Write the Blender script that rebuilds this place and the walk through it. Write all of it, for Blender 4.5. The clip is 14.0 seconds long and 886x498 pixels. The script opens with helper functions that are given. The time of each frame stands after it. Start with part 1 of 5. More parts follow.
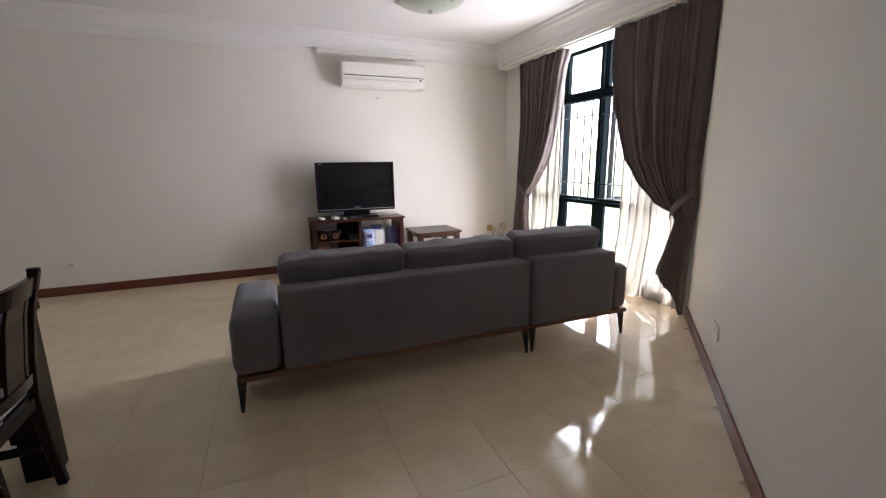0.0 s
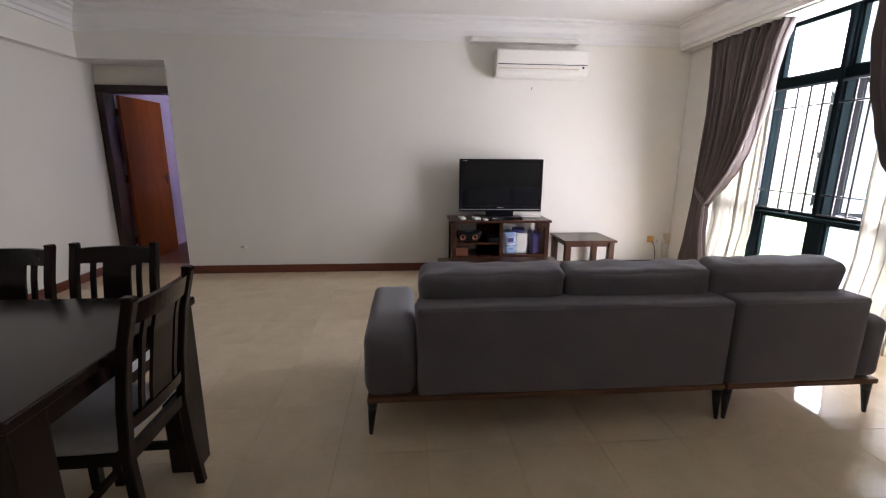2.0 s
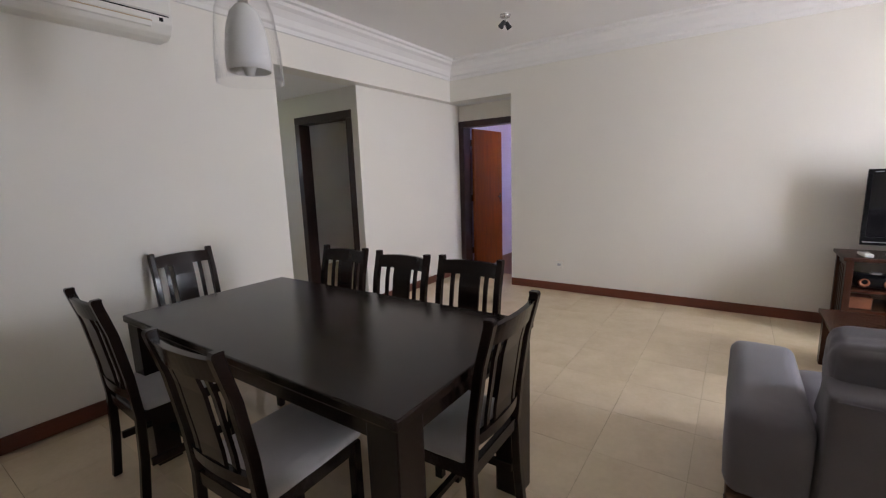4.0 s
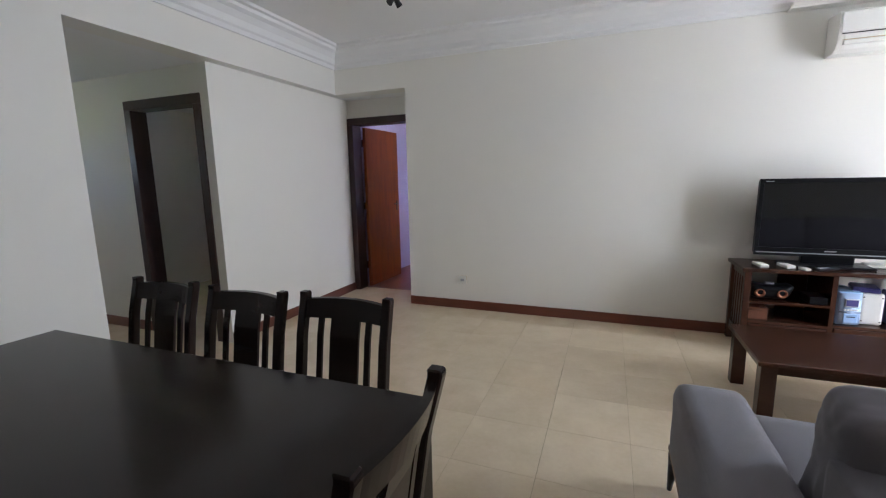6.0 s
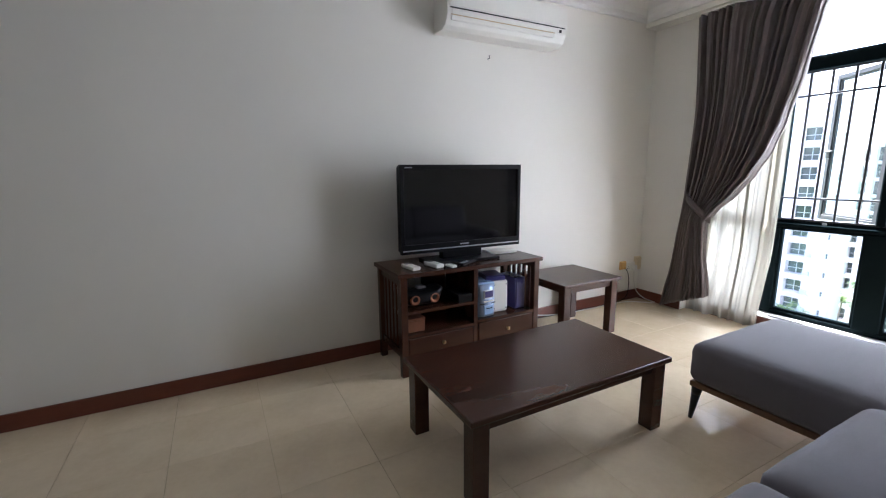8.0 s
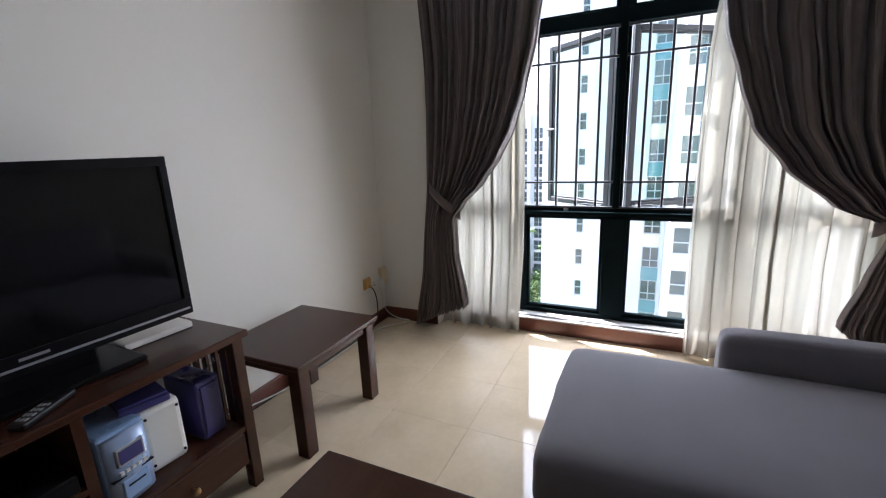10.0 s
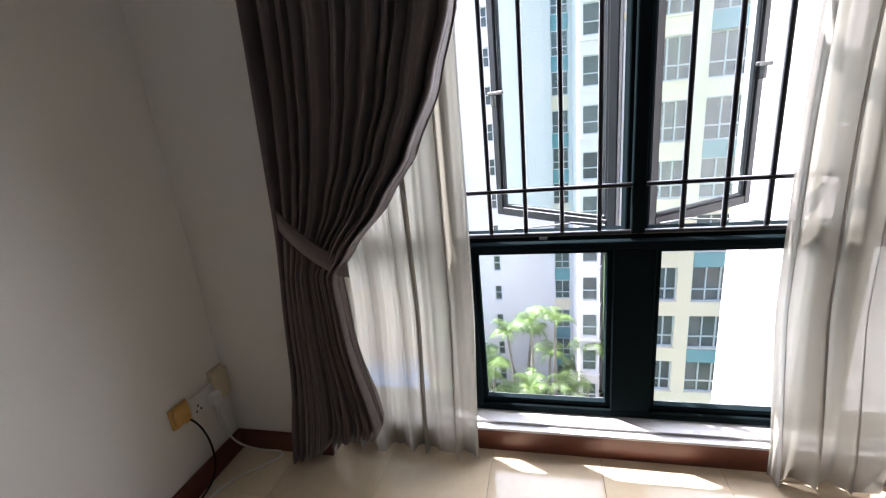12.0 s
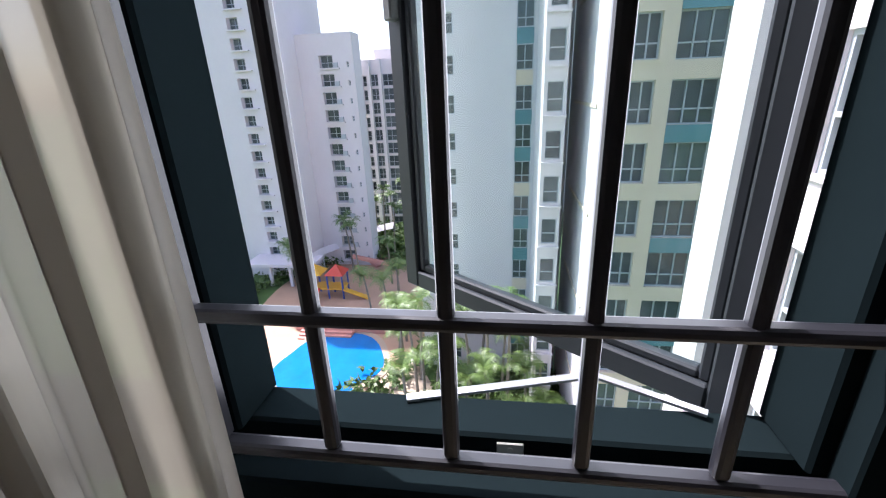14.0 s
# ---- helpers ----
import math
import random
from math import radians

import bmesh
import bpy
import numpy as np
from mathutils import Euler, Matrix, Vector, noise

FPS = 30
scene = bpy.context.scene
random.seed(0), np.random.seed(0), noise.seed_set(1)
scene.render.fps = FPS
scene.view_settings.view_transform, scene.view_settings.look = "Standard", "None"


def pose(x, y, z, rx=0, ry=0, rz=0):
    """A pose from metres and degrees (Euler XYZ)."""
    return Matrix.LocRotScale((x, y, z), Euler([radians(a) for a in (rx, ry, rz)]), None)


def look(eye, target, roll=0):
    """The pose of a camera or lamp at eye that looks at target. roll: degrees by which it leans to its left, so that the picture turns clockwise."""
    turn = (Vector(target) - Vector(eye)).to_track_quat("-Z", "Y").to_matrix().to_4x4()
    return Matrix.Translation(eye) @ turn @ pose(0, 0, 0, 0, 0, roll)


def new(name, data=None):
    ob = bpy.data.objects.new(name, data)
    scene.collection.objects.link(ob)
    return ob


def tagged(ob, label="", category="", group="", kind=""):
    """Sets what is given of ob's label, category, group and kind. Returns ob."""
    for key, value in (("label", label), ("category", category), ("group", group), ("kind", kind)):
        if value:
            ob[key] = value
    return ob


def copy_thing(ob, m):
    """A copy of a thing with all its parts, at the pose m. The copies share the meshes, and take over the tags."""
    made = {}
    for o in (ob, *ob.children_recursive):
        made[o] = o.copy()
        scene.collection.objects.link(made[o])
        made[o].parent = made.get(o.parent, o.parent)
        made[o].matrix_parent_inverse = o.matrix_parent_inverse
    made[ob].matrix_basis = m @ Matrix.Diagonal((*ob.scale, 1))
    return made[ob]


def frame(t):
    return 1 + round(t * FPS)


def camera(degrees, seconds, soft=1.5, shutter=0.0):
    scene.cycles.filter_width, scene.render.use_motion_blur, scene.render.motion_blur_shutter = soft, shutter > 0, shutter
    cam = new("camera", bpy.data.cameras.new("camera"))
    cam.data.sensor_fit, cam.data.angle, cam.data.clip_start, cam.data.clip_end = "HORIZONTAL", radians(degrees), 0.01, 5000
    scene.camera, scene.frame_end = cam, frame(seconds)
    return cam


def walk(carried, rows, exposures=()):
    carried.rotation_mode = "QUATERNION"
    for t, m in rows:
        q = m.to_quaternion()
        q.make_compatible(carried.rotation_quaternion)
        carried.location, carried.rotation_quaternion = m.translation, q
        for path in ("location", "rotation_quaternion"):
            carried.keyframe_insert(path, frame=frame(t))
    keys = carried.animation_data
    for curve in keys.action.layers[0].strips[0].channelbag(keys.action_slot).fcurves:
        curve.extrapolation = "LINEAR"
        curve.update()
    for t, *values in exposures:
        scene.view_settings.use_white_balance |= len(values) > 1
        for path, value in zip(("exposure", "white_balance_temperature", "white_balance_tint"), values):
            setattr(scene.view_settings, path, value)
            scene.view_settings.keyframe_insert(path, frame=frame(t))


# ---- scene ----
cam = camera(92.3, 14.0, soft=1.2)
PATH = [
    (0, (0.319, 0.478, 1.362), (1.06, 2.289, 0.949), -0.7),
    (0.5, (0.333, 0.561, 1.363), (1.04, 2.388, 0.96), -0.4),
    (1, (0.37, 0.693, 1.375), (0.991, 2.552, 0.975), 0.3),
    (1.5, (0.359, 0.8, 1.361), (0.808, 2.705, 0.952), 0.9),
    (2, (0.289, 0.945, 1.388), (0.449, 2.891, 0.953), 0.4),
    (2.5, (0.196, 1.009, 1.397), (-0.066, 2.943, 0.963), -0.6),
    (3, (0.134, 1.033, 1.4), (-0.623, 2.838, 0.989), -1.5),
    (5.3, (-0.158, 1.486, 1.398), (-1.36, 3.053, 1.086), -1.9),
    (5.5, (-0.196, 1.563, 1.398), (-1.276, 3.217, 1.086), -2.0),
    (6, (-0.211, 1.763, 1.383), (-0.932, 3.6, 1.06), -1.1),
    (6.5, (-0.236, 2.081, 1.38), (-0.541, 4.027, 1.033), -0.6),
    (7, (-0.26, 2.45, 1.329), (-0.145, 4.417, 0.988), -0.4),
    (7.5, (-0.234, 2.8, 1.31), (0.273, 4.704, 0.964), -0.5),
    (8, (-0.185, 3.172, 1.296), (0.738, 4.91, 0.937), -0.5),
    (8.5, (-0.097, 3.57, 1.284), (1.207, 5.042, 0.925), -1.1),
    (9, (0.112, 3.867, 1.294), (1.657, 5.079, 0.911), -2.2),
    (11.5, (1.96, 4.435, 1.363), (3.805, 4.977, 0.814), -3.6),
    (12, (2.223, 4.611, 1.333), (4.082, 5.078, 0.761), -5.6),
    (12.5, (2.497, 4.663, 1.315), (4.369, 5.008, 0.7), -5.2),
    (13, (2.866, 4.633, 1.294), (4.744, 4.859, 0.643), -3.8),
    (13.5, (3.196, 4.65, 1.262), (5.067, 4.845, 0.583), -3.1),
    (14, (3.426, 4.627, 1.266), (5.277, 4.908, 0.563), -2.4),
]
EXPOSURES = [(0, 3.66, 6250, 22), (1.5, 3.7, 6250, 22), (2.2, 3.73, 6250, 22), (3, 4.1, 6350, 23), (5.5, 4.3, 5900, 16), (6.5, 3.78, 5750, 15), (7.5, 3.41, 5750, 15), (8.5, 3.3, 5750, 16), (9, 3.08, 5700, 15), (11.5, 2.25, 6100, 20), (12.5, 2.05, 5950, 18), (13, 1.47, 5900, 18), (14, 1.28, 6000, 20)]
walk(cam, [(t, look(eye, target, roll)) for t, eye, target, roll in PATH], EXPOSURES)

# ---- world and sun ----
SUN_DIR = Vector((0.47 * 0.588, 0.88 * 0.588, 0.809)).normalized()
world = bpy.data.worlds.new("sky")
scene.world = world
world.use_nodes = True
wn = world.node_tree
sky = wn.nodes.new("ShaderNodeTexSky")
sky.sky_type = "NISHITA"
sky.sun_disc = False
sky.sun_elevation = math.asin(SUN_DIR.z)
sky.sun_rotation = math.atan2(SUN_DIR.x, SUN_DIR.y)
sky.air_density, sky.dust_density, sky.ozone_density = 1.0, 2.5, 1.0
wn.nodes["Background"].inputs["Strength"].default_value = 0.15
wn.links.new(sky.outputs[0], wn.nodes["Background"].inputs["Color"])
sun = new("sun", bpy.data.lights.new("sun", "SUN"))
sun.data.energy, sun.data.angle, sun.data.color = 4.5, radians(0.6), (1.0, 0.96, 0.9)
sun.matrix_world = look(SUN_DIR * 50, (0, 0, 0))
# added area lamp in the window's opening, boosting the sky's light indoors
skylight = new("window_skylight", bpy.data.lights.new("window_skylight", "AREA"))
skylight.data.shape, skylight.data.size, skylight.data.size_y = "RECTANGLE", 2.45, 2.4
skylight.data.energy, skylight.data.color, skylight.data.spread = 20.0, (0.95, 0.98, 1.0), radians(162)
skylight.matrix_world = look((3.875, 4.25, 1.37), (0, 4.25, 1.37))


# ---- materials ----
def mat(name, color, rough=0.5, var=0.12, scale=6.0, fine=60.0, bump=0.0, metal=0.0, spec=0.5, coat=0.0, stretch=None, isle=0.0, obj=0.0, bump_scale=None, tint=None, rvar=0.08):
    """A surface with variation at two scales: broad stains and fine grain, at real-world size."""
    m = bpy.data.materials.new(name)
    m.use_nodes = True
    nt = m.node_tree
    n, l = nt.nodes, nt.links
    b = n["Principled BSDF"]
    geo = n.new("ShaderNodeTexCoord")
    mp = n.new("ShaderNodeMapping")
    l.new(geo.outputs["Object"], mp.inputs[0])
    if stretch:
        mp.inputs["Scale"].default_value = stretch
    if obj:
        oi = n.new("ShaderNodeObjectInfo")
        sc = n.new("ShaderNodeMath")
        sc.operation = "MULTIPLY"
        sc.inputs[1].default_value = 37.0
        l.new(oi.outputs["Random"], sc.inputs[0])
        l.new(sc.outputs[0], mp.inputs["Location"])
    n1, n2 = n.new("ShaderNodeTexNoise"), n.new("ShaderNodeTexNoise")
    n1.inputs["Scale"].default_value, n2.inputs["Scale"].default_value = scale, fine
    n1.inputs["Detail"].default_value, n2.inputs["Detail"].default_value = 5.0, 3.0
    l.new(mp.outputs[0], n1.inputs["Vector"])
    l.new(mp.outputs[0], n2.inputs["Vector"])
    add = n.new("ShaderNodeMath")
    add.operation = "MULTIPLY_ADD"
    add.inputs[1].default_value = 0.35
    l.new(n2.outputs["Fac"], add.inputs[0])
    l.new(n1.outputs["Fac"], add.inputs[2])
    last = add.outputs[0]
    if obj or isle:
        src = n.new("ShaderNodeNewGeometry").outputs["Random Per Island"] if isle else oi.outputs["Random"]
        a2 = n.new("ShaderNodeMath")
        a2.operation = "MULTIPLY_ADD"
        a2.inputs[1].default_value = isle or obj
        l.new(src, a2.inputs[0])
        l.new(last, a2.inputs[2])
        last = a2.outputs[0]
    ramp = n.new("ShaderNodeMapRange")
    ramp.inputs[1].default_value, ramp.inputs[2].default_value = 0.35, 1.0 + (isle or obj)
    l.new(last, ramp.inputs[0])
    mix = n.new("ShaderNodeMix")
    mix.data_type = "RGBA"
    c = Vector(color)
    d = Vector(tint) if tint else c * (1 + var)
    mix.inputs[6].default_value = (*(c * (1 - var)), 1)
    mix.inputs[7].default_value = (*[min(1, v) for v in d], 1)
    l.new(ramp.outputs[0], mix.inputs[0])
    l.new(mix.outputs[2], b.inputs["Base Color"])
    rr = n.new("ShaderNodeMapRange")
    rr.inputs[3].default_value, rr.inputs[4].default_value = max(0.02, rough - rvar), min(1, rough + rvar)
    l.new(n1.outputs["Fac"], rr.inputs[0])
    l.new(rr.outputs[0], b.inputs["Roughness"])
    b.inputs["Metallic"].default_value = metal
    b.inputs["Specular IOR Level"].default_value = spec
    b.inputs["Coat Weight"].default_value = coat
    b.inputs["Coat Roughness"].default_value = 0.12
    if bump:
        bp = n.new("ShaderNodeBump")
        bp.inputs["Strength"].default_value = bump
        bp.inputs["Distance"].default_value = 0.004
        if bump_scale:
            n3 = n.new("ShaderNodeTexNoise")
            n3.inputs["Scale"].default_value = bump_scale
            l.new(mp.outputs[0], n3.inputs["Vector"])
            l.new(n3.outputs["Fac"], bp.inputs["Height"])
        else:
            l.new(n2.outputs["Fac"], bp.inputs["Height"])
        l.new(bp.outputs[0], b.inputs["Normal"])
    return m


def weave(name, color, size, rough=0.9, sheen=0.3, var=0.12):
    """Woven cloth: crossing threads as fine relief and a speckled colour."""
    m = mat(name, color, rough, var, 5.0, 220.0, 0.0)
    nt = m.node_tree
    n, l = nt.nodes, nt.links
    b = n["Principled BSDF"]
    co = n.new("ShaderNodeTexCoord")
    bp = n.new("ShaderNodeBump")
    bp.inputs["Strength"].default_value, bp.inputs["Distance"].default_value = 0.35, 0.002
    v = n.new("ShaderNodeTexVoronoi")
    v.inputs["Scale"].default_value = size
    l.new(co.outputs["Object"], v.inputs["Vector"])
    l.new(v.outputs["Distance"], bp.inputs["Height"])
    l.new(bp.outputs[0], b.inputs["Normal"])
    b.inputs["Sheen Weight"].default_value = sheen
    b.inputs["Specular IOR Level"].default_value = 0.2
    return m


def glass(name, tint=(1, 1, 1)):
    """Thin clear glass: it lets light straight through and mirrors at its surface."""
    m = bpy.data.materials.new(name)
    m.use_nodes = True
    nt = m.node_tree
    n, l = nt.nodes, nt.links
    t, g, f, mx = n.new("ShaderNodeBsdfTransparent"), n.new("ShaderNodeBsdfGlossy"), n.new("ShaderNodeLayerWeight"), n.new("ShaderNodeMixShader")
    t.inputs[0].default_value = (*tint, 1)
    g.inputs["Roughness"].default_value = 0.01
    f.inputs["Blend"].default_value = 0.5
    pw = n.new("ShaderNodeMath")
    pw.operation = "POWER"
    pw.inputs[1].default_value = 4.0
    ma = n.new("ShaderNodeMath")
    ma.operation = "MULTIPLY_ADD"
    ma.inputs[1].default_value, ma.inputs[2].default_value = 0.8, 0.03
    l.new(f.outputs["Facing"], pw.inputs[0])
    l.new(pw.outputs[0], ma.inputs[0])
    l.new(ma.outputs[0], mx.inputs[0])
    l.new(t.outputs[0], mx.inputs[1])
    l.new(g.outputs[0], mx.inputs[2])
    l.new(mx.outputs[0], n["Material Output"].inputs[0])
    return m


def sheer_cloth(name):
    m = bpy.data.materials.new(name)
    m.use_nodes = True
    nt = m.node_tree
    n, l = nt.nodes, nt.links
    out = n["Material Output"]
    d, t, tr = n.new("ShaderNodeBsdfDiffuse"), n.new("ShaderNodeBsdfTranslucent"), n.new("ShaderNodeBsdfTransparent")
    d.inputs[0].default_value = (0.72, 0.69, 0.62, 1)
    t.inputs[0].default_value = (0.235, 0.22, 0.18, 1)
    m1, m2 = n.new("ShaderNodeMixShader"), n.new("ShaderNodeMixShader")
    m1.inputs[0].default_value = 0.5
    co = n.new("ShaderNodeTexCoord")
    nz = n.new("ShaderNodeTexNoise")
    nz.inputs["Scale"].default_value = 14.0
    l.new(co.outputs["Object"], nz.inputs["Vector"])
    mr = n.new("ShaderNodeMapRange")
    mr.inputs[3].default_value, mr.inputs[4].default_value = 0.03, 0.10
    l.new(nz.outputs["Fac"], mr.inputs[0])
    l.new(mr.outputs[0], m2.inputs[0])
    l.new(d.outputs[0], m1.inputs[1])
    l.new(t.outputs[0], m1.inputs[2])
    l.new(m1.outputs[0], m2.inputs[1])
    l.new(tr.outputs[0], m2.inputs[2])
    l.new(m2.outputs[0], out.inputs[0])
    return m


M_WALL = mat("cream_wall_paint", (0.81, 0.785, 0.72), 0.75, 0.02, 1.2, 180.0, 0.12)
M_CEIL = mat("white_ceiling_paint", (0.82, 0.81, 0.79), 0.8, 0.02, 1.0, 150.0, 0.05)
M_BEIGE = mat("beige_wall_paint", (0.66, 0.52, 0.46), 0.75, 0.03, 1.2, 120.0, 0.05)
M_LILAC = mat("lilac_wall_paint", (0.40, 0.37, 0.56), 0.75, 0.03, 1.2, 120.0, 0.05)
M_BASE = mat("stained_skirting_wood", (0.135, 0.036, 0.019), 0.32, 0.25, 3.0, 50.0, 0.05, stretch=(1, 1, 6))
M_TILE = mat("polished_cream_marble", (0.72, 0.575, 0.385), 0.065, 0.09, 5.0, 38.0, 0.0, obj=0.05, rvar=0.02, tint=(0.80, 0.67, 0.48))
M_GROUT = mat("tile_grout", (0.56, 0.43, 0.28), 0.8, 0.1)
M_ESPRESSO = mat("espresso_lacquered_wood", (0.017, 0.010, 0.008), 0.17, 0.25, 3.0, 60.0, 0.0, spec=0.26, stretch=(1, 5, 5), rvar=0.04)
M_WALNUT = mat("walnut_stained_wood", (0.044, 0.016, 0.0095), 0.26, 0.25, 1.6, 40.0, 0.0, spec=0.38, stretch=(1, 6, 6), rvar=0.025, tint=(0.074, 0.028, 0.016))
M_DOOR = mat("orange_brown_door_veneer", (0.19, 0.045, 0.004), 0.5, 0.3, 3.0, 60.0, 0.03, spec=0.2, stretch=(6, 6, 0.8))
M_DFRAME = mat("dark_door_frame_wood", (0.032, 0.012, 0.008), 0.4, 0.3, 4.0, 70.0, 0.03, stretch=(6, 6, 1))
M_SOFA = weave("grey_sofa_fabric", (0.165, 0.152, 0.165), 700.0)
M_RAIL = mat("brown_wood_rail", (0.16, 0.075, 0.035), 0.4, 0.3, 5.0, 80.0, 0.03, stretch=(1, 8, 8))
M_BLACKMETAL = mat("black_coated_metal", (0.018, 0.017, 0.018), 0.4, 0.1)
M_SEAT = weave("pale_grey_seat_cloth", (0.52, 0.50, 0.49), 500.0)
M_CURTAIN = weave("taupe_blackout_curtain", (0.15, 0.118, 0.112), 900.0, 0.8, 0.3)
M_SHEER = sheer_cloth("white_voile")
M_FRAME = mat("dark_green_grey_aluminium", (0.0075, 0.012, 0.0135), 0.7, 0.1, 8.0, 90.0, spec=0.0)
# frame aluminium in a lighter grey: daylight on the open sashes put into colour
M_SASH = mat("daylit_sash_aluminium", (0.036, 0.042, 0.049), 0.45, 0.1, 8.0, 90.0, spec=0.3)
M_GRILLE = mat("black_grille_paint", (0.017, 0.017, 0.021), 0.34, 0.1)
M_SILL = mat("pale_sill_stone", (0.52, 0.51, 0.50), 0.3, 0.06, 6.0, 60.0)
M_GLASS = glass("window_glass", (0.965, 0.985, 0.985))
M_SASHGLASS = glass("tinted_sash_glass", (0.86, 0.94, 0.93))
M_CLEAR = glass("clear_lamp_glass", (1, 1, 1))
M_WPLASTIC = mat("off_white_plastic", (0.80, 0.785, 0.73), 0.35, 0.03, 4.0, 60.0)
M_YPLASTIC = mat("yellowed_plastic", (0.62, 0.36, 0.10), 0.35, 0.08)
M_AGED = mat("aged_cream_plastic", (0.70, 0.60, 0.40), 0.4, 0.06)
M_BPLASTIC = mat("black_gloss_plastic", (0.007, 0.007, 0.008), 0.34, 0.1, spec=0.15)
M_SCREEN = mat("dark_lcd_screen", (0.005, 0.005, 0.006), 0.075, 0.05, rvar=0.02)
M_SILVER = mat("silver_plastic", (0.45, 0.46, 0.48), 0.3, 0.05, metal=0.5)
M_BLUE = mat("pale_blue_plastic", (0.28, 0.42, 0.66), 0.3, 0.06)
M_NAVY = mat("violet_blue_plastic", (0.06, 0.055, 0.19), 0.3, 0.1)
M_COPPER = mat("copper_speaker_cone", (0.30, 0.11, 0.05), 0.45, 0.1, metal=0.3)
M_BRASS = mat("aged_brass", (0.42, 0.27, 0.12), 0.35, 0.15, metal=1.0)
M_SILVERBLUE = mat("silver_blue_plastic", (0.36, 0.46, 0.66), 0.28, 0.05, metal=0.2)
M_CHROME = mat("brushed_steel", (0.55, 0.55, 0.54), 0.25, 0.05, metal=1.0)
M_STEEL = mat("pale_zinc_plate", (0.62, 0.61, 0.58), 0.45, 0.08, metal=0.4)
M_DULL = mat("dull_steel", (0.16, 0.16, 0.16), 0.6, 0.1)
M_CABLE = mat("white_cable_sheath", (0.7, 0.68, 0.62), 0.4, 0.05)
M_MILK = mat("white_enamel_shade", (0.78, 0.78, 0.77), 0.25, 0.02)
M_LAMPGLASS = mat("frosted_green_glass", (0.45, 0.5, 0.42), 0.3, 0.1)
M_BOXWOOD = mat("small_wood_box", (0.16, 0.06, 0.03), 0.4, 0.3, 6.0, 60.0)


# ---- building helpers ----
def box(bm, x0, x1, y0, y1, z0, z1, bevel=0.0, seg=1, m=None):
    """Adds a box, with rounded edges where bevel is given."""
    r = bmesh.ops.create_cube(bm, size=1.0)
    vs = r["verts"]
    for v in vs:
        v.co = Vector(((x0 + x1) / 2 + v.co.x * (x1 - x0), (y0 + y1) / 2 + v.co.y * (y1 - y0), (z0 + z1) / 2 + v.co.z * (z1 - z0)))
    if bevel:
        es = list({e for v in vs for e in v.link_edges})
        out = bmesh.ops.bevel(bm, geom=es, offset=bevel, segments=seg, affect="EDGES", profile=0.5)
        vs = list({v for f in out["faces"] for v in f.verts} | {v for v in vs if v.is_valid})
    if m is not None:
        for v in vs:
            v.co = m @ v.co
    return vs


def cyl(bm, a, b, r0, r1=None, seg=12, caps=True):
    """Adds a tapered rod from a to b."""
    a, b = Vector(a), Vector(b)
    r1 = r0 if r1 is None else r1
    q = (b - a).to_track_quat("Z", "Y").to_matrix().to_4x4()
    bmesh.ops.create_cone(bm, cap_ends=caps, segments=seg, radius1=r0, radius2=r1, depth=(b - a).length, matrix=Matrix.Translation((a + b) / 2) @ q)


def lathe(bm, profile, centre, seg=32):
    """A turned shape from (radius, height) pairs about a vertical axis."""
    rings = []
    for r, z in profile:
        rings.append([bm.verts.new((centre[0] + r * math.cos(2 * math.pi * k / seg), centre[1] + r * math.sin(2 * math.pi * k / seg), centre[2] + z)) for k in range(seg)])
    for a, b in zip(rings, rings[1:]):
        for k in range(seg):
            bm.faces.new((a[k], a[(k + 1) % seg], b[(k + 1) % seg], b[k]))


def finish(bm, name, material, smooth=False):
    me = bpy.data.meshes.new(name)
    bmesh.ops.recalc_face_normals(bm, faces=bm.faces)
    bm.to_mesh(me)
    bm.free()
    me.materials.append(material)
    if smooth:
        for p in me.polygons:
            p.use_smooth = True
    return me


def part(name, bm, material, parent, label="", smooth=False):
    ob = new(name, finish(bm, name, material, smooth))
    ob.parent = parent
    if label:
        tagged(ob, label)
    return ob


def thing(name, m, label, category, group="", kind=""):
    ob = new(name)
    ob.matrix_world = m
    ob.empty_display_size = 0.1
    return tagged(ob, label, category, group, kind)


def solid(name, boxes, material, label, category="wall", kind="structure"):
    bm = bmesh.new()
    for b in boxes:
        box(bm, *b)
    return tagged(new(name, finish(bm, name, material)), label, category, "", kind)


def bx(*args, **kw):
    bm = bmesh.new()
    box(bm, *args, **kw)
    return bm


# ---- structure ----
CEIL, BEAM = 2.82, 2.34
WX, LX, TY = 3.575, -3.13, 5.985
solid("wall_north", [(-2.265, 4.0, TY, TY + 0.2, 0, CEIL), (-3.35, -2.265, TY, TY + 0.2, BEAM, CEIL), (-2.265, -2.12, TY + 0.2, 6.56, 0, BEAM)], M_WALL, "cream painted plaster wall behind the television")
solid("wall_west", [(-3.33, LX, -1.2, 3.39, 0, CEIL), (-3.33, LX, 3.39, TY, BEAM, CEIL)], M_WALL, "cream painted dining wall with a dropped beam over the passage")
solid("wall_west_inner", [(-3.33, -3.235, 4.40, 6.36, 0, BEAM)], M_WALL, "cream painted wall between passage and bedroom door")
solid("wall_recess", [(-3.33, -3.22, 6.36, 6.5, 0, BEAM), (-3.22, -2.265, 6.36, 6.5, 2.13, BEAM), (-2.36, -2.265, 6.36, 6.5, 0, 2.13)], M_WALL, "cream wall round the bedroom doorway in its recess")
solid("ceiling_recess", [(-3.35, -2.12, TY + 0.2, 6.56, BEAM, BEAM + 0.1)], M_CEIL, "white lowered ceiling of the door recess", "ceiling")
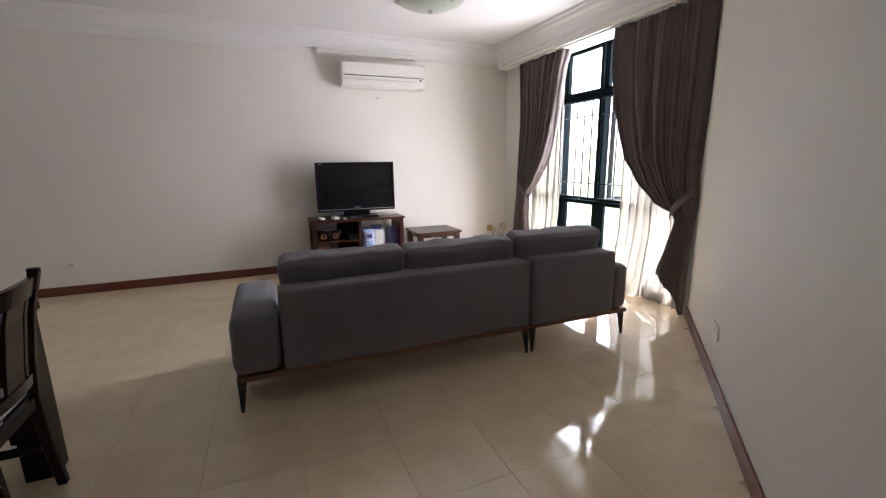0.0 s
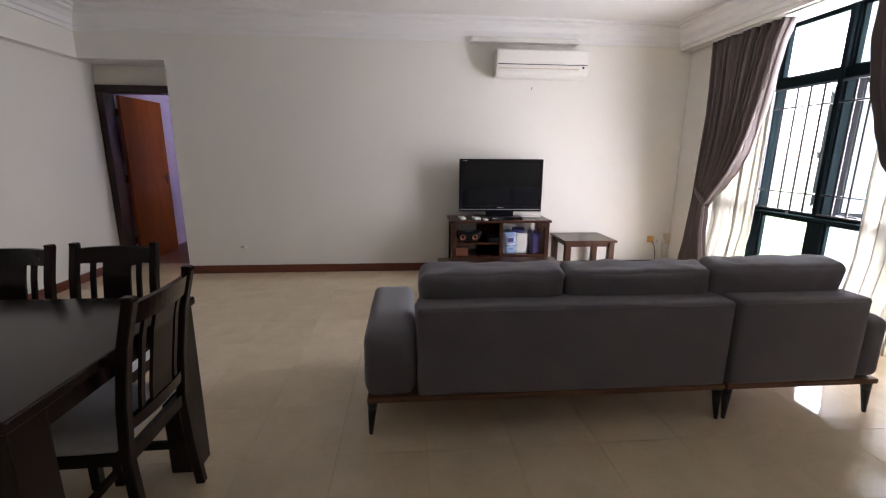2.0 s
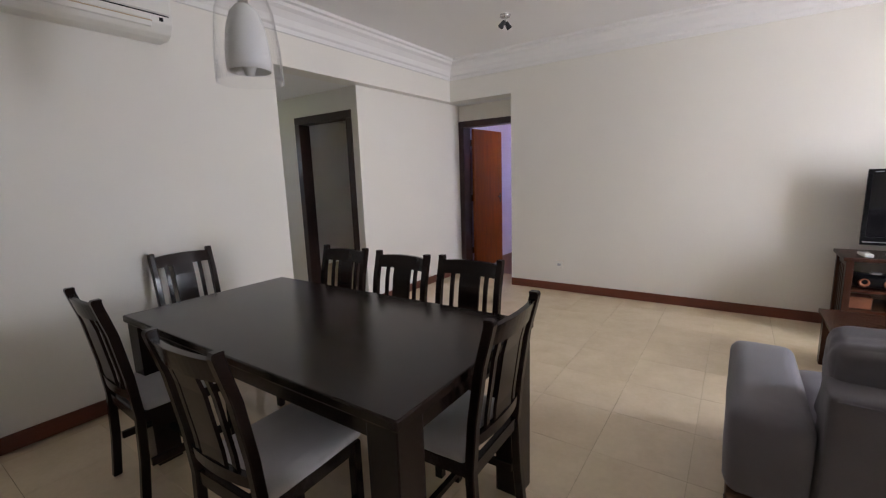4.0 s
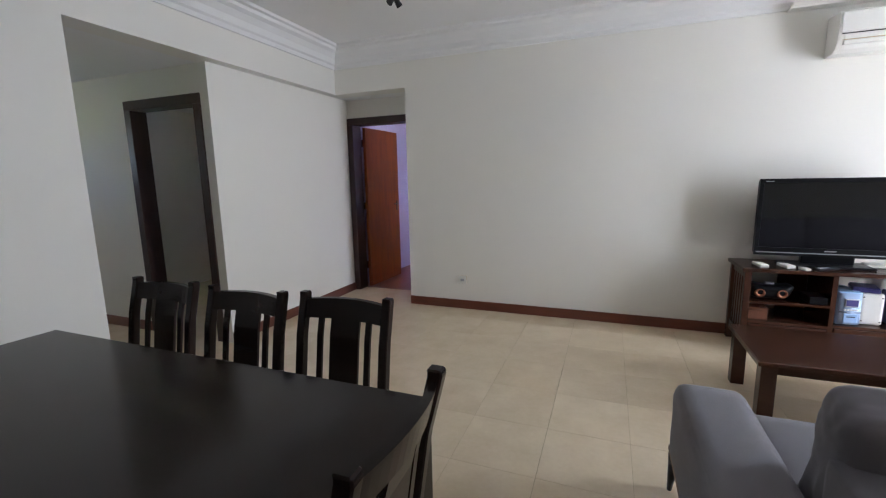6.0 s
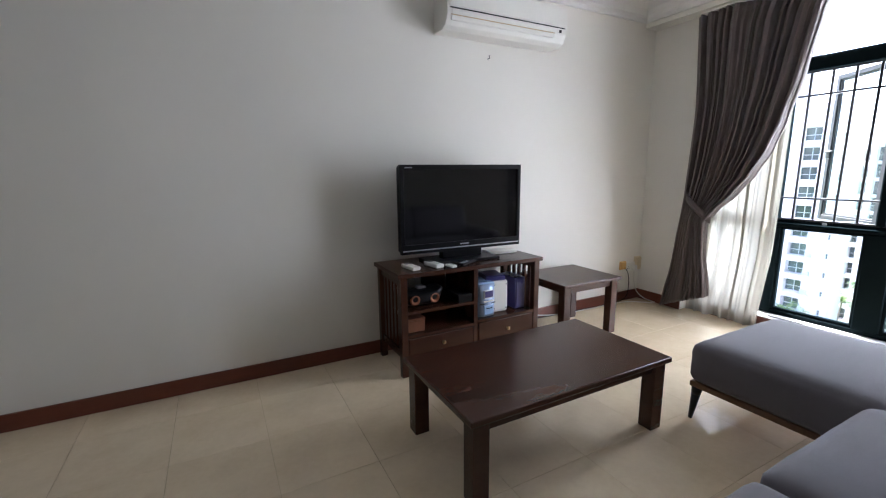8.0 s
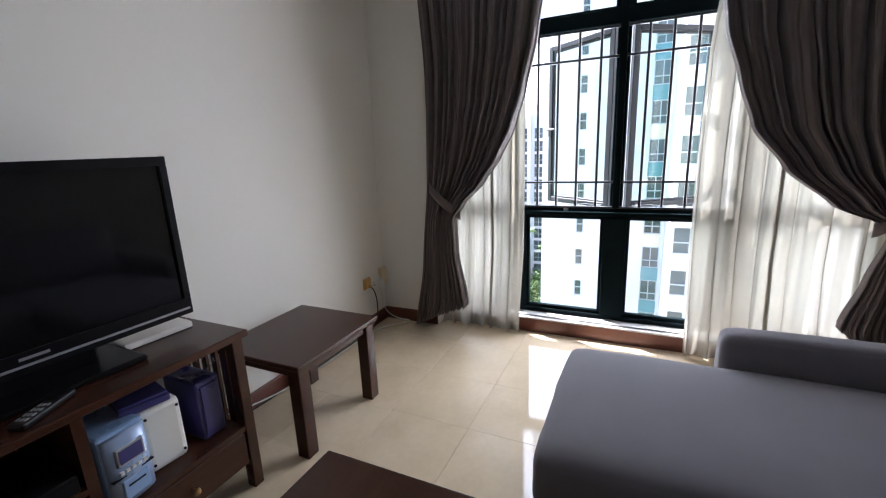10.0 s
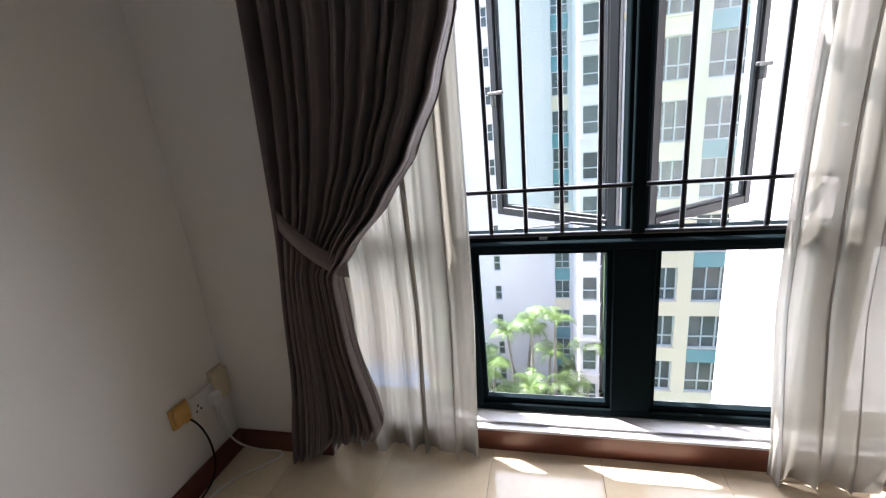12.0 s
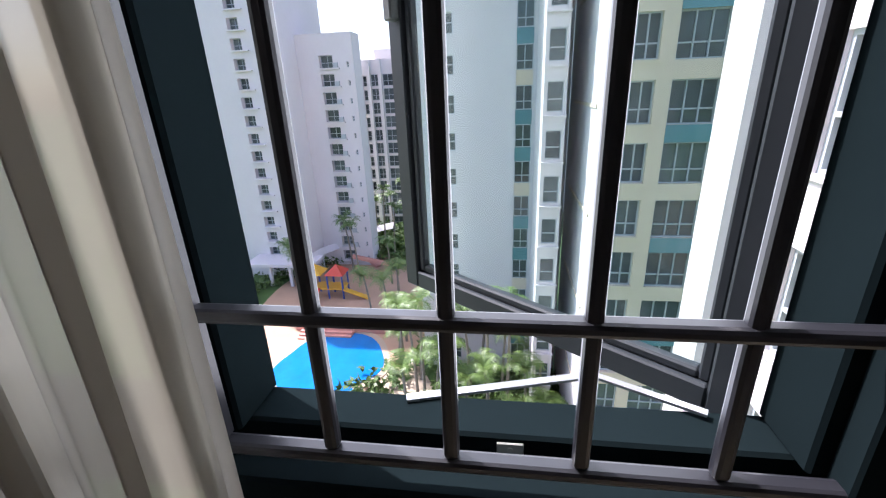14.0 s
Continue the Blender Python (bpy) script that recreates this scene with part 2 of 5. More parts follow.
solid("wall_passage", [(-5.6, -4.19, 4.40, 4.52, 0, BEAM), (-4.19, -3.33, 4.40, 4.52, 2.11, BEAM)], M_WALL, "cream wall of the passage round a doorway")
solid("wall_passage_south", [(-5.6, -3.33, 3.27, 3.39, 0, BEAM)], M_WALL, "cream wall closing the passage")
# two unseen openings are added here to let daylight into passage and side room
solid("wall_passage_end", [(-5.7, -5.6, 3.27, 3.47, 0, BEAM), (-5.7, -5.6, 3.72, 4.56, 0, BEAM), (-5.7, -5.6, 3.47, 3.72, 0, 1.6), (-5.7, -5.6, 3.47, 3.72, 2.0, BEAM), (-5.7, -5.6, 5.5, 7.2, 0, BEAM), (-5.7, -5.6, 4.56, 5.5, 0, 1.66), (-5.7, -5.6, 4.56, 5.5, 1.90, BEAM)], M_WALL, "cream wall at the end of the passage")
solid("ceiling_passage", [(-5.7, -3.33, 3.27, 7.2, BEAM, BEAM + 0.1)], M_CEIL, "white lowered passage ceiling", "ceiling")
solid("wall_side_room", [(-5.6, -3.33, 7.1, 7.2, 0, BEAM), (-3.40, -3.33, 4.52, 7.1, 0, BEAM)], M_BEIGE, "beige walls of the small room off the passage")
# unseen opening added in the east side to bring daylight to the lilac walls
solid("wall_bedroom", [(-3.33, -3.25, 6.5, 8.6, 0, 2.6), (-3.33, -0.6, 8.6, 8.7, 0, 2.6), (-0.6, -0.5, 6.19, 7.65, 0, 2.6), (-0.6, -0.5, 8.1, 8.7, 0, 2.6), (-0.6, -0.5, 7.65, 8.1, 0, 1.46), (-0.6, -0.5, 7.65, 8.1, 1.70, 2.6)], M_LILAC, "lilac painted bedroom walls")
solid("ceiling_bedroom", [(-3.35, -0.5, 6.5, 8.7, 2.6, 2.7)], M_CEIL, "white bedroom ceiling", "ceiling")
# the slanting wall beside the start
DIAG_A, DIAG_B = Vector((3.60, 2.92)), Vector((-0.45, -1.10))
dv = (DIAG_B - DIAG_A).normalized()
dn = Vector((-dv.y, dv.x))
if dn.x < 0:
    dn = -dn
diag_yaw = math.atan2(dv.y, dv.x)
DIAG = Matrix.Translation((DIAG_A.x, DIAG_A.y, 0)) @ Matrix.Rotation(diag_yaw, 4, "Z")
dlen = (DIAG_B - DIAG_A).length
side = 1 if (DIAG.to_3x3() @ Vector((0, 1, 0))).xy.dot(dn) > 0 else -1
bm = bmesh.new()
box(bm, -0.02, dlen + 0.2, min(0, 0.2 * side), max(0, 0.2 * side), 0, CEIL, m=DIAG)
tagged(new("wall_east_slanting", finish(bm, "wall_east_slanting", M_WALL)), "cream painted slanting wall with a socket", "wall", "", "structure")
solid("wall_south", [(-3.33, -0.2, -1.3, -1.1, 0, CEIL)], M_WALL, "cream painted wall behind the dining table")
solid("wall_east_north", [(WX, 4.0, 5.52, TY, 0, CEIL)], M_WALL, "cream painted pier beside the window")
solid("wall_east_south", [(WX, 4.0, 2.70, 2.97, 0, CEIL)], M_WALL, "cream painted pier at the slanting wall")
solid("wall_east_header", [(3.43, 4.0, 2.97, 5.52, 2.56, CEIL), (3.43, 3.574, 5.52, TY, 2.56, CEIL)], M_WALL, "cream header over the window")
solid("wall_east_kerb", [(3.70, 3.90, 2.97, 5.52, -0.2, 0.10)], M_WALL, "low kerb under the window")
solid("ceiling", [(-3.33, 4.0, -1.3, 6.19, CEIL, CEIL + 0.2)], M_CEIL, "white painted ceiling", "ceiling")
solid("window_sill", [(3.672, 3.90, 2.97, 5.52, 0.10, 0.110), (3.706, 3.90, 2.97, 5.52, 0.110, 0.121)], M_SILL, "pale stepped window sill above a red-brown kerb", "sill")
solid("baseboard_window", [(3.678, 3.70, 2.97, 5.52, 0, 0.10)], M_BASE, "red-brown wooden kerb facing below the window", "baseboard")


def skirting(name, a, b, h=0.095, t=0.016):
    """A skirting board along the floor from a to b, standing to the right of that way."""
    a, b = Vector((*a, 0)), Vector((*b, 0))
    m = Matrix.Translation(a) @ Matrix.Rotation(math.atan2(b.y - a.y, b.x - a.x), 4, "Z")
    bm = bmesh.new()
    box(bm, 0, (b - a).length, -t, 0.0, 0, h, 0.004, 2, m)
    tagged(new(name, finish(bm, name, M_BASE)), "red-brown stained wooden skirting board", "baseboard", "", "structure")


skirting("baseboard_north", (-2.265, TY), (WX, TY))
skirting("baseboard_pier", (WX, TY), (WX, 5.52))
skirting("baseboard_west_inner", (-3.235, 4.40), (-3.235, 6.36))
skirting("baseboard_west", (LX, -1.1), (LX, 3.39))
skirting("baseboard_passage", (-5.6, 4.40), (-4.26, 4.40))
skirting("baseboard_slanting", DIAG_A, DIAG_B)
skirting("baseboard_side_room", (-5.6, 7.1), (-3.4, 7.1))
skirting("baseboard_bedroom", (-3.25, 8.6), (-0.6, 8.6))


def cornice(name, a, b):
    """A stepped plaster cornice under the ceiling, along a to b, on the right of that way."""
    prof = [(0, 2.60), (0.018, 2.60), (0.022, 2.635), (0.04, 2.65), (0.05, 2.70), (0.085, 2.745), (0.12, 2.765), (0.125, 2.79), (0.155, 2.797), (0.16, CEIL), (0, CEIL)]
    a, b = Vector((*a, 0)), Vector((*b, 0))
    m = Matrix.Translation(a) @ Matrix.Rotation(math.atan2(b.y - a.y, b.x - a.x), 4, "Z")
    bm = bmesh.new()
    ends = [[bm.verts.new(m @ Vector((x, -p, z))) for p, z in prof] for x in (0, (b - a).length)]
    for k in range(len(prof)):
        k2 = (k + 1) % len(prof)
        bm.faces.new((ends[0][k], ends[0][k2], ends[1][k2], ends[1][k]))
    bm.faces.new(ends[0])
    bm.faces.new(ends[1])
    tagged(new(name, finish(bm, name, M_CEIL)), "white stepped plaster cornice under the ceiling", "cornice", "", "structure")


cornice("trim_north", (LX, TY), (3.43, TY))
cornice("trim_west", (LX, -1.1), (LX, TY))
cornice("trim_east", (3.43, TY), (3.43, 2.80))
cornice("trim_slanting", DIAG_A + dv * 0.1, DIAG_B)

# ---- window ----
window = thing("window_1", pose(0, 0, 0), "tall dark aluminium window with open casements and grille", "window", "", "structure")
FX0, FX1 = 3.778, 3.838
TOPZ, BOTZ = 2.60, 0.121
bm = bmesh.new()
for y0, y1 in ((2.975, 3.03), (5.46, 5.515)):
    box(bm, FX0, FX1, y0, y1, BOTZ, TOPZ, 0.004)
box(bm, FX0 - 0.002, FX1, 3.03, 5.46, BOTZ, BOTZ + 0.032, 0.004)
box(bm, FX0 - 0.002, FX1, 3.03, 5.46, TOPZ - 0.05, TOPZ, 0.004)
part("outer_frame", bm, M_FRAME, window)
for y0, y1 in ((4.226, 4.372), (4.886, 5.0), (3.60, 3.715)):
    part("mullion", bx(FX0 - 0.003, FX1 + 0.01, y0, y1, BOTZ + 0.03, 0.838, 0.004), M_FRAME, window)
# deep narrow mullions beside the vents, with a stepped room-side edge
for yc in (4.299, 4.962, 3.637):
    bm = bmesh.new()
    box(bm, 3.776, 3.862, yc - 0.037, yc + 0.037, 0.902, TOPZ - 0.05, 0.004)
    box(bm, 3.744, 3.7755, yc - 0.022, yc + 0.022, 0.902, TOPZ - 0.05, 0.003)
    part("mullion", bm, M_FRAME, window)
bm = bmesh.new()
box(bm, 3.80, 3.862, 3.03, 5.46, 0.838, 0.902, 0.004)
box(bm, 3.742, 3.799, 3.03, 5.46, 0.846, 0.872, 0.004)
part("transom", bm, M_FRAME, window)
part("transom", bx(FX0 - 0.020, FX1 + 0.02, 3.03, 5.46, 2.00, 2.085, 0.005), M_FRAME, window)


def pane(y0, y1, z0, z1, x=3.808):
    p = part("pane", bx(x - 0.003, x + 0.003, y0, y1, z0, z1), M_GLASS, window)
    p.visible_shadow = False
    bm = bmesh.new()
    for a in ((y0, y1, z0, z0 + 0.018), (y0, y1, z1 - 0.018, z1), (y0, y0 + 0.018, z0 + 0.018, z1 - 0.018), (y1 - 0.018, y1, z0 + 0.018, z1 - 0.018)):
        box(bm, x - 0.015, x + 0.015, *a)
    part("bead", bm, M_FRAME, window)


for y0, y1 in ((4.372, 4.886), (3.715, 4.226), (5.0, 5.46), (3.03, 3.60)):
    pane(y0, y1, 0.158, 0.838)
for y0, y1 in ((4.336, 4.925), (3.674, 4.262), (5.0, 5.46), (3.03, 3.60)):
    pane(y0, y1, 2.085, TOPZ - 0.05)
pane(5.0, 5.46, 0.902, 2.0)
pane(3.03, 3.60, 0.902, 2.0)


def casement(hinge_y, sign):
    """An open sash, hinged beside the middle mullion, swung outwards."""
    m = Matrix.Translation((3.872, hinge_y, 0.885)) @ Matrix.Rotation(radians(-38 * sign), 4, "Z")
    w, h = 0.60, 1.125
    s = sign
    def yb(a, b):
        return (min(a * s, b * s), max(a * s, b * s))
    bm = bmesh.new()
    for k, x0, x1 in ((0.0, -0.018, 0.012), (0.036, -0.010, 0.008)):
        f = 0.036 if k == 0 else 0.014
        for a, b, z0, z1 in ((k, k + f, k, h - k), (w - k - f, w - k, k, h - k), (k + f, w - k - f, k, k + f), (k + f, w - k - f, h - k - f, h - k)):
            y0, y1 = yb(a, b)
            box(bm, x0, x1, y0, y1, z0, z1, 0.003, 1, m)
    sash = part("casement", bm, M_SASH, window, "open outward-swung casement")
    y0, y1 = yb(0.045, w - 0.045)
    p = part("pane", bx(-0.003, 0.003, y0, y1, 0.045, h - 0.045, m=m), M_SASHGLASS, sash)
    p.visible_shadow = False
    bm = bmesh.new()
    y0, y1 = yb(w - 0.035, w - 0.015)
    box(bm, -0.038, -0.018, y0, y1, 0.49, 0.55, 0.003, 1, m)
    y0, y1 = yb(w - 0.10, w - 0.01)
    box(bm, -0.053, -0.038, y0, y1, 0.535, 0.55, 0.004, 1, m)
    part("handle", bm, M_DULL, sash, "grey lever handle")
    tip = Vector((3.912, hinge_y + 0.17 * s, 0.902))
    foot = Vector((3.848, hinge_y + 0.40 * s, 0.902))
    root = Vector((3.848, hinge_y + 0.05 * s, 0.902))
    for q, w2, z in ((foot, 0.006, 0.001), (root, 0.005, 0.005)):
        bm = bmesh.new()
        d = tip - q
        mm = Matrix.Translation(q) @ Matrix.Rotation(math.atan2(d.y, d.x), 4, "Z")
        box(bm, 0, d.xy.length, -w2, w2, z, z + 0.004, m=mm)
        part("stay_arm", bm, M_SILVER, sash, "pale metal friction stay")


casement(4.345, 1)
casement(4.253, -1)
bm = bmesh.new()
box(bm, 3.797, 3.8005, 4.602, 4.632, 0.874, 0.894, 0.001)
cyl(bm, (3.7985, 4.617, 0.886), (3.796, 4.617, 0.886), 0.0035, 0.003, 10)
part("catch_plate", bm, M_STEEL, window, "small steel catch plate")


def grille(y0, y1, bars):
    g = thing("window_grille", pose(3.757, (y0 + y1) / 2, 0.90), "black painted steel window grille of thin bars", "grille", "window grilles")
    c = Matrix.Translation((-3.757, -(y0 + y1) / 2, -0.90))
    for y in bars:
        part("bar", bx(3.749, 3.765, y - 0.008, y + 0.008, 0.914, 1.985, 0.005, 2, m=c), M_GRILLE, g)
    for z in (0.907, 1.071, 1.82, 1.985):
        part("rail", bx(3.746, 3.767, y0, y1, z - 0.0075, z + 0.0075, 0.005, 2, m=c), M_GRILLE, g)
    for y in (y0 + 0.008, y1 - 0.008):
        part("stile", bx(3.746, 3.767, y - 0.008, y + 0.008, 0.915, 1.977, 0.002, m=c), M_GRILLE, g)


grille(4.299, 4.94, [4.804, 4.677, 4.550, 4.424])
grille(3.66, 4.293, [4.161, 4.036, 3.911, 3.786])


# ---- curtains ----
def lerp_table(table, z):
    for (z0, a), (z1, b) in zip(table, table[1:]):
        if z0 <= z <= z1:
            f = (z - z0) / (z1 - z0)
            f = f * f * (3 - 2 * f) * 0.4 + f * 0.6
            return a + (b - a) * f
    return table[-1][1] if z > table[-1][0] else table[0][1]


def drape(x, outer, inner, hem, folds, amp, seed, rows=70, cols=260, top=2.545, sharp=False):
    """A pleated cloth between two edges that wander with height."""
    rng = random.Random(seed)
    ph = [rng.uniform(-0.5, 0.5) for _ in range(folds + 2)]
    bm = bmesh.new()
    grid = []
    for i in range(rows + 1):
        v = i / rows
        row = []
        for j in range(cols + 1):
            u = j / cols
            z0 = hem[0] + (hem[1] - hem[0]) * u
            z = z0 + (top - z0) * v
            yo, yi = lerp_table(outer, z), lerp_table(inner, z)
            k = folds * (u + (0.30 * math.sin(2 * math.pi * 2.3 * u + seed) + 0.22 * math.sin(2 * math.pi * 4.1 * u + 2 * seed)) / folds * math.sin(math.pi * u))
            k = min(folds, max(0.0, k))
            a = ph[int(k)] * (1 - k % 1) + ph[int(k) + 1] * (k % 1)
            ang = 2 * math.pi * k + a * 1.5 + 0.3 * math.sin(3 * z + 5 * a)
            wob = 1 - 2 * abs(math.sin(ang / 2)) ** 0.8 + 0.20 * math.sin(2.3 * ang + 4 * a + 1.5 * z) + 0.10 * math.sin(5.1 * ang + 3 * z) if sharp else 0.75 * math.sin(ang) + 0.22 * math.sin(2 * ang + 4 * a) + 0.10 * math.sin(4.7 * ang + 2 * z)
            wide = abs(yo - yi)
            d = amp * min(1.0, 0.45 + wide / 0.75) * (1 + 0.6 * a)
            sq = 0.5 / folds * wide * 0.35 * math.cos(2 * math.pi * k + a) * (1 if yi < yo else -1)
            bx0 = x(z) if callable(x) else x
            row.append(bm.verts.new((bx0 + d * wob + 0.01 * math.sin(7 * u + 2 * z + seed), yo + (yi - yo) * u + sq, z)))
        grid.append(row)
    for a, b in zip(grid, grid[1:]):
        for j in range(cols):
            bm.faces.new((a[j], a[j + 1], b[j + 1], b[j]))
    return bm


def thick(ob, t):
    s = ob.modifiers.new("thickness", "SOLIDIFY")
    s.thickness, s.offset = t, 0
    return ob


def curtain(name, outer, inner, hem, tie, folds, seed):
    c = thing(name, pose(3.5, tie[0], 0), "taupe blackout curtain gathered in a tie-back", "curtain", "window curtains")
    c2 = Matrix.Translation((-3.5, -tie[0], 0))
    bm = drape(3.53, outer, inner, hem, folds, 0.05, seed, sharp=True)
    bm.transform(c2)
    thick(part("cloth", bm, M_CURTAIN, c, smooth=True), 0.004)
    bm = bmesh.new()
    y0, y1, za, zb = tie[1:]
    n = 40
    prev = None
    for i in range(n + 1):
        u = i / n
        y = y0 + (y1 - y0) * u
        z = za + (zb - za) * u
        dx = 0.064 * math.sin(math.pi * min(1, u * 1.02)) ** 0.5
        pair = [bm.verts.new((3.53 - dx - 0.004, y, z - 0.035)), bm.verts.new((3.53 - dx - 0.004, y, z + 0.04))]
        if prev:
            bm.faces.new((prev[0], pair[0], pair[1], prev[1]))
        prev = pair
    bm.transform(c2)
    thick(part("tie_back", bm, M_CURTAIN, c, "folded taupe tie-back band", True), 0.006)


curtain("curtain", [(0, 5.68), (0.5, 5.585), (1.08, 5.525), (1.84, 5.515), (2.55, 5.56)],
        [(0, 5.30), (0.22, 5.25), (0.6, 5.315), (0.85, 5.325), (0.94, 5.255), (1.1, 5.105), (1.25, 4.995), (1.44, 4.90), (1.65, 4.83), (1.97, 4.755), (2.36, 4.69), (2.55, 4.62)],
        (0.01, 0.20), (5.4, 5.53, 5.29, 1.09, 0.87), 12, 3)
curtain("curtain", [(0, 2.92), (0.6, 2.92), (1.0, 2.905), (1.2, 2.92), (2.55, 2.885)],
        [(0, 3.00), (0.34, 3.19), (0.60, 3.115), (0.82, 3.055), (0.88, 3.085), (0.96, 3.28), (1.16, 3.51), (1.37, 3.67), (1.6, 3.75), (1.85, 3.83), (2.2, 3.89), (2.55, 3.88)],
        (0.02, 0.33), (3.0, 2.90, 3.12, 1.08, 0.85), 12, 5)


def sheer(name, y_out, inner, folds, seed):
    s = drape(lambda z: 3.628 + 0.075 * min(1, max(0, (z - 0.12) / 0.5)), [(0, y_out), (2.55, y_out)], inner, (0.012, 0.012), folds, 0.030, seed, 40, 260)
    ob = tagged(new(name, finish(s, name, M_SHEER, True)), "white translucent voile curtain hanging to the floor", "curtain", "sheer curtains")
    return ob


sheer("sheer_curtain", 5.47, [(0, 4.875), (0.6, 4.865), (1.4, 4.86), (2.55, 4.83)], 6, 11)
sheer("sheer_curtain", 3.0, [(0, 3.88), (1.2, 3.89), (1.8, 3.88), (2.55, 3.80)], 7, 12)
rail = thing("curtain_track", pose(3.52, 4.3, 2.55), "white double curtain track under the window header", "curtain track")
part("track", bx(-0.05, 0.20, -1.31, 1.21, -0.004, 0.009, 0.002), M_WPLASTIC, rail)

# ---- floor ----
TILE, TX0, TY0 = 0.4235, 0.365, 2.303
solid("floor_slab", [(-5.7, 3.70, -1.3, 8.7, -0.12, -0.010)], M_GROUT, "grey-brown grout bed under the marble tiles", "floor")

# ---- soft and jointed shapes ----
def rbox(bm, x0, x1, y0, y1, z0, z1, r=0.04, n=9, puff=(0, 0, 0), wrinkle=0.0, seed=0, m=None):
    """A soft upholstered block: rounded edges, swelling faces, slight wrinkles."""
    c = Vector(((x0 + x1) / 2, (y0 + y1) / 2, (z0 + z1) / 2))
    h = Vector(((x1 - x0) / 2, (y1 - y0) / 2, (z1 - z0) / 2))
    inner = h - Vector((r, r, r))
    t = [math.sin(math.pi / 2 * (2 * i / n - 1)) for i in range(n + 1)]
    seen = {}

    def vert(p):
        key = tuple(round(v, 5) for v in p)
        if key in seen:
            return seen[key]
        q = Vector((p[0] * h.x, p[1] * h.y, p[2] * h.z))
        k = Vector((max(-inner.x, min(inner.x, q.x)), max(-inner.y, min(inner.y, q.y)), max(-inner.z, min(inner.z, q.z))))
        d = q - k
        out = k + d.normalized() * r if d.length > 1e-9 else q
        for a in range(3):
            b, e = (a + 1) % 3, (a + 2) % 3
            out[a] += puff[a] * (1 if p[a] > 0 else -1) * abs(p[a]) ** 3 * (1 - p[b] ** 4) * (1 - p[e] ** 4)
        if wrinkle:
            w = (out + c) * 9 + Vector((seed, seed * 3, 0))
            out += noise.noise_vector(w) * wrinkle + noise.noise_vector(w * 3.1) * wrinkle * 0.4
        out += c
        if m is not None:
            out = m @ out
        seen[key] = bm.verts.new(out)
        return seen[key]

    for a in range(3):
        b, e = (a + 1) % 3, (a + 2) % 3
        for s in (-1, 1):
            for i in range(n):
                for j in range(n):
                    vs = []
                    for u, v in ((t[i], t[j]), (t[i + 1], t[j]), (t[i + 1], t[j + 1]), (t[i], t[j + 1])):
                        p = [0, 0, 0]
                        p[a], p[b], p[e] = s, u, v
                        vs.append(vert(p))
                    bm.faces.new(vs if s > 0 else vs[::-1])


def soft(name, dims, material, parent, label="", **kw):
    bm = bmesh.new()
    rbox(bm, *dims, **kw)
    return part(name, bm, material, parent, label, True)


def taper_leg(parent, x, y, z, dx, dy, material=M_BLACKMETAL, r0=0.022, r1=0.010):
    bm = bmesh.new()
    pts = [(0, r0 * 1.25), (0.25, r0), (1, r1)]
    for (a, ra), (b, rb) in zip(pts, pts[1:]):
        cyl(bm, (x + dx * a, y + dy * a, z * (1 - a) + 0.0), (x + dx * b, y + dy * b, z * (1 - b)), ra, rb, 10)
    return part("leg", bm, material, parent, smooth=True)


# ---- sofa ----
sofa = thing("sofa", pose(1.0, 3.28, 0), "grey fabric two-seat sofa section with wooden base rail", "sofa")
O = (1.0, 3.28)


def loc(d, o):
    return (d[0] - o[0], d[1] - o[0], d[2] - o[1], d[3] - o[1], d[4], d[5])


part("base_rail", bx(*loc((0.075, 1.945, 2.85, 3.72, 0.182, 0.212), O), bevel=0.006, seg=2), M_RAIL, sofa, "brown wooden base rail")
soft("armrest", loc((0.065, 0.315, 2.85, 3.66, 0.212, 0.545), O), M_SOFA, sofa, r=0.05, n=12, puff=(0.004, 0.006, 0.008), wrinkle=0.003)
soft("back_panel", loc((0.325, 1.935, 2.845, 3.03, 0.212, 0.675), O), M_SOFA, sofa, r=0.022, n=12, puff=(0, 0.006, 0.003), wrinkle=0.002)
soft("seat_cushion", loc((0.32, 1.14, 3.03, 3.73, 0.213, 0.42), O), M_SOFA, sofa, r=0.045, n=12, puff=(0, 0.008, 0.02), wrinkle=0.004, seed=2)
soft("seat_cushion", loc((1.145, 1.94, 3.03, 3.73, 0.213, 0.42), O), M_SOFA, sofa, r=0.045, n=12, puff=(0, 0.008, 0.02), wrinkle=0.004, seed=5)
for x0, x1, sd in ((0.345, 1.09, 3), (1.10, 1.885, 7)):
    soft("back_cushion", (x0 - O[0], x1 - O[0], -0.085, 0.085, -0.21, 0.188), M_SOFA, sofa, r=0.038, n=34, puff=(0.004, 0.028, 0.004), wrinkle=0.011, seed=sd, m=Matrix.Translation((0, 3.09 - O[1], 0.635)) @ Matrix.Rotation(radians(12), 4, "X"))
for x, y, dx, dy in ((0.10, 2.885, -0.012, -0.012), (1.925, 2.885, 0.012, -0.012), (0.10, 3.69, -0.012, 0.012), (1.925, 3.69, 0.012, 0.012)):
    taper_leg(sofa, x - O[0], y - O[1], 0.183, dx, dy)
bm = bmesh.new()
cyl(bm, (0.345 - O[0], 2.846 - O[1], 0.655), (1.915 - O[0], 2.846 - O[1], 0.655), 0.004, 0.004, 8)
part("piping", bm, M_SOFA, sofa, "stitched seam along the back")
chaise = thing("chaise_sofa", pose(2.35, 3.6, 0), "grey fabric chaise section with one armrest on thin legs", "sofa")
O = (2.35, 3.6)
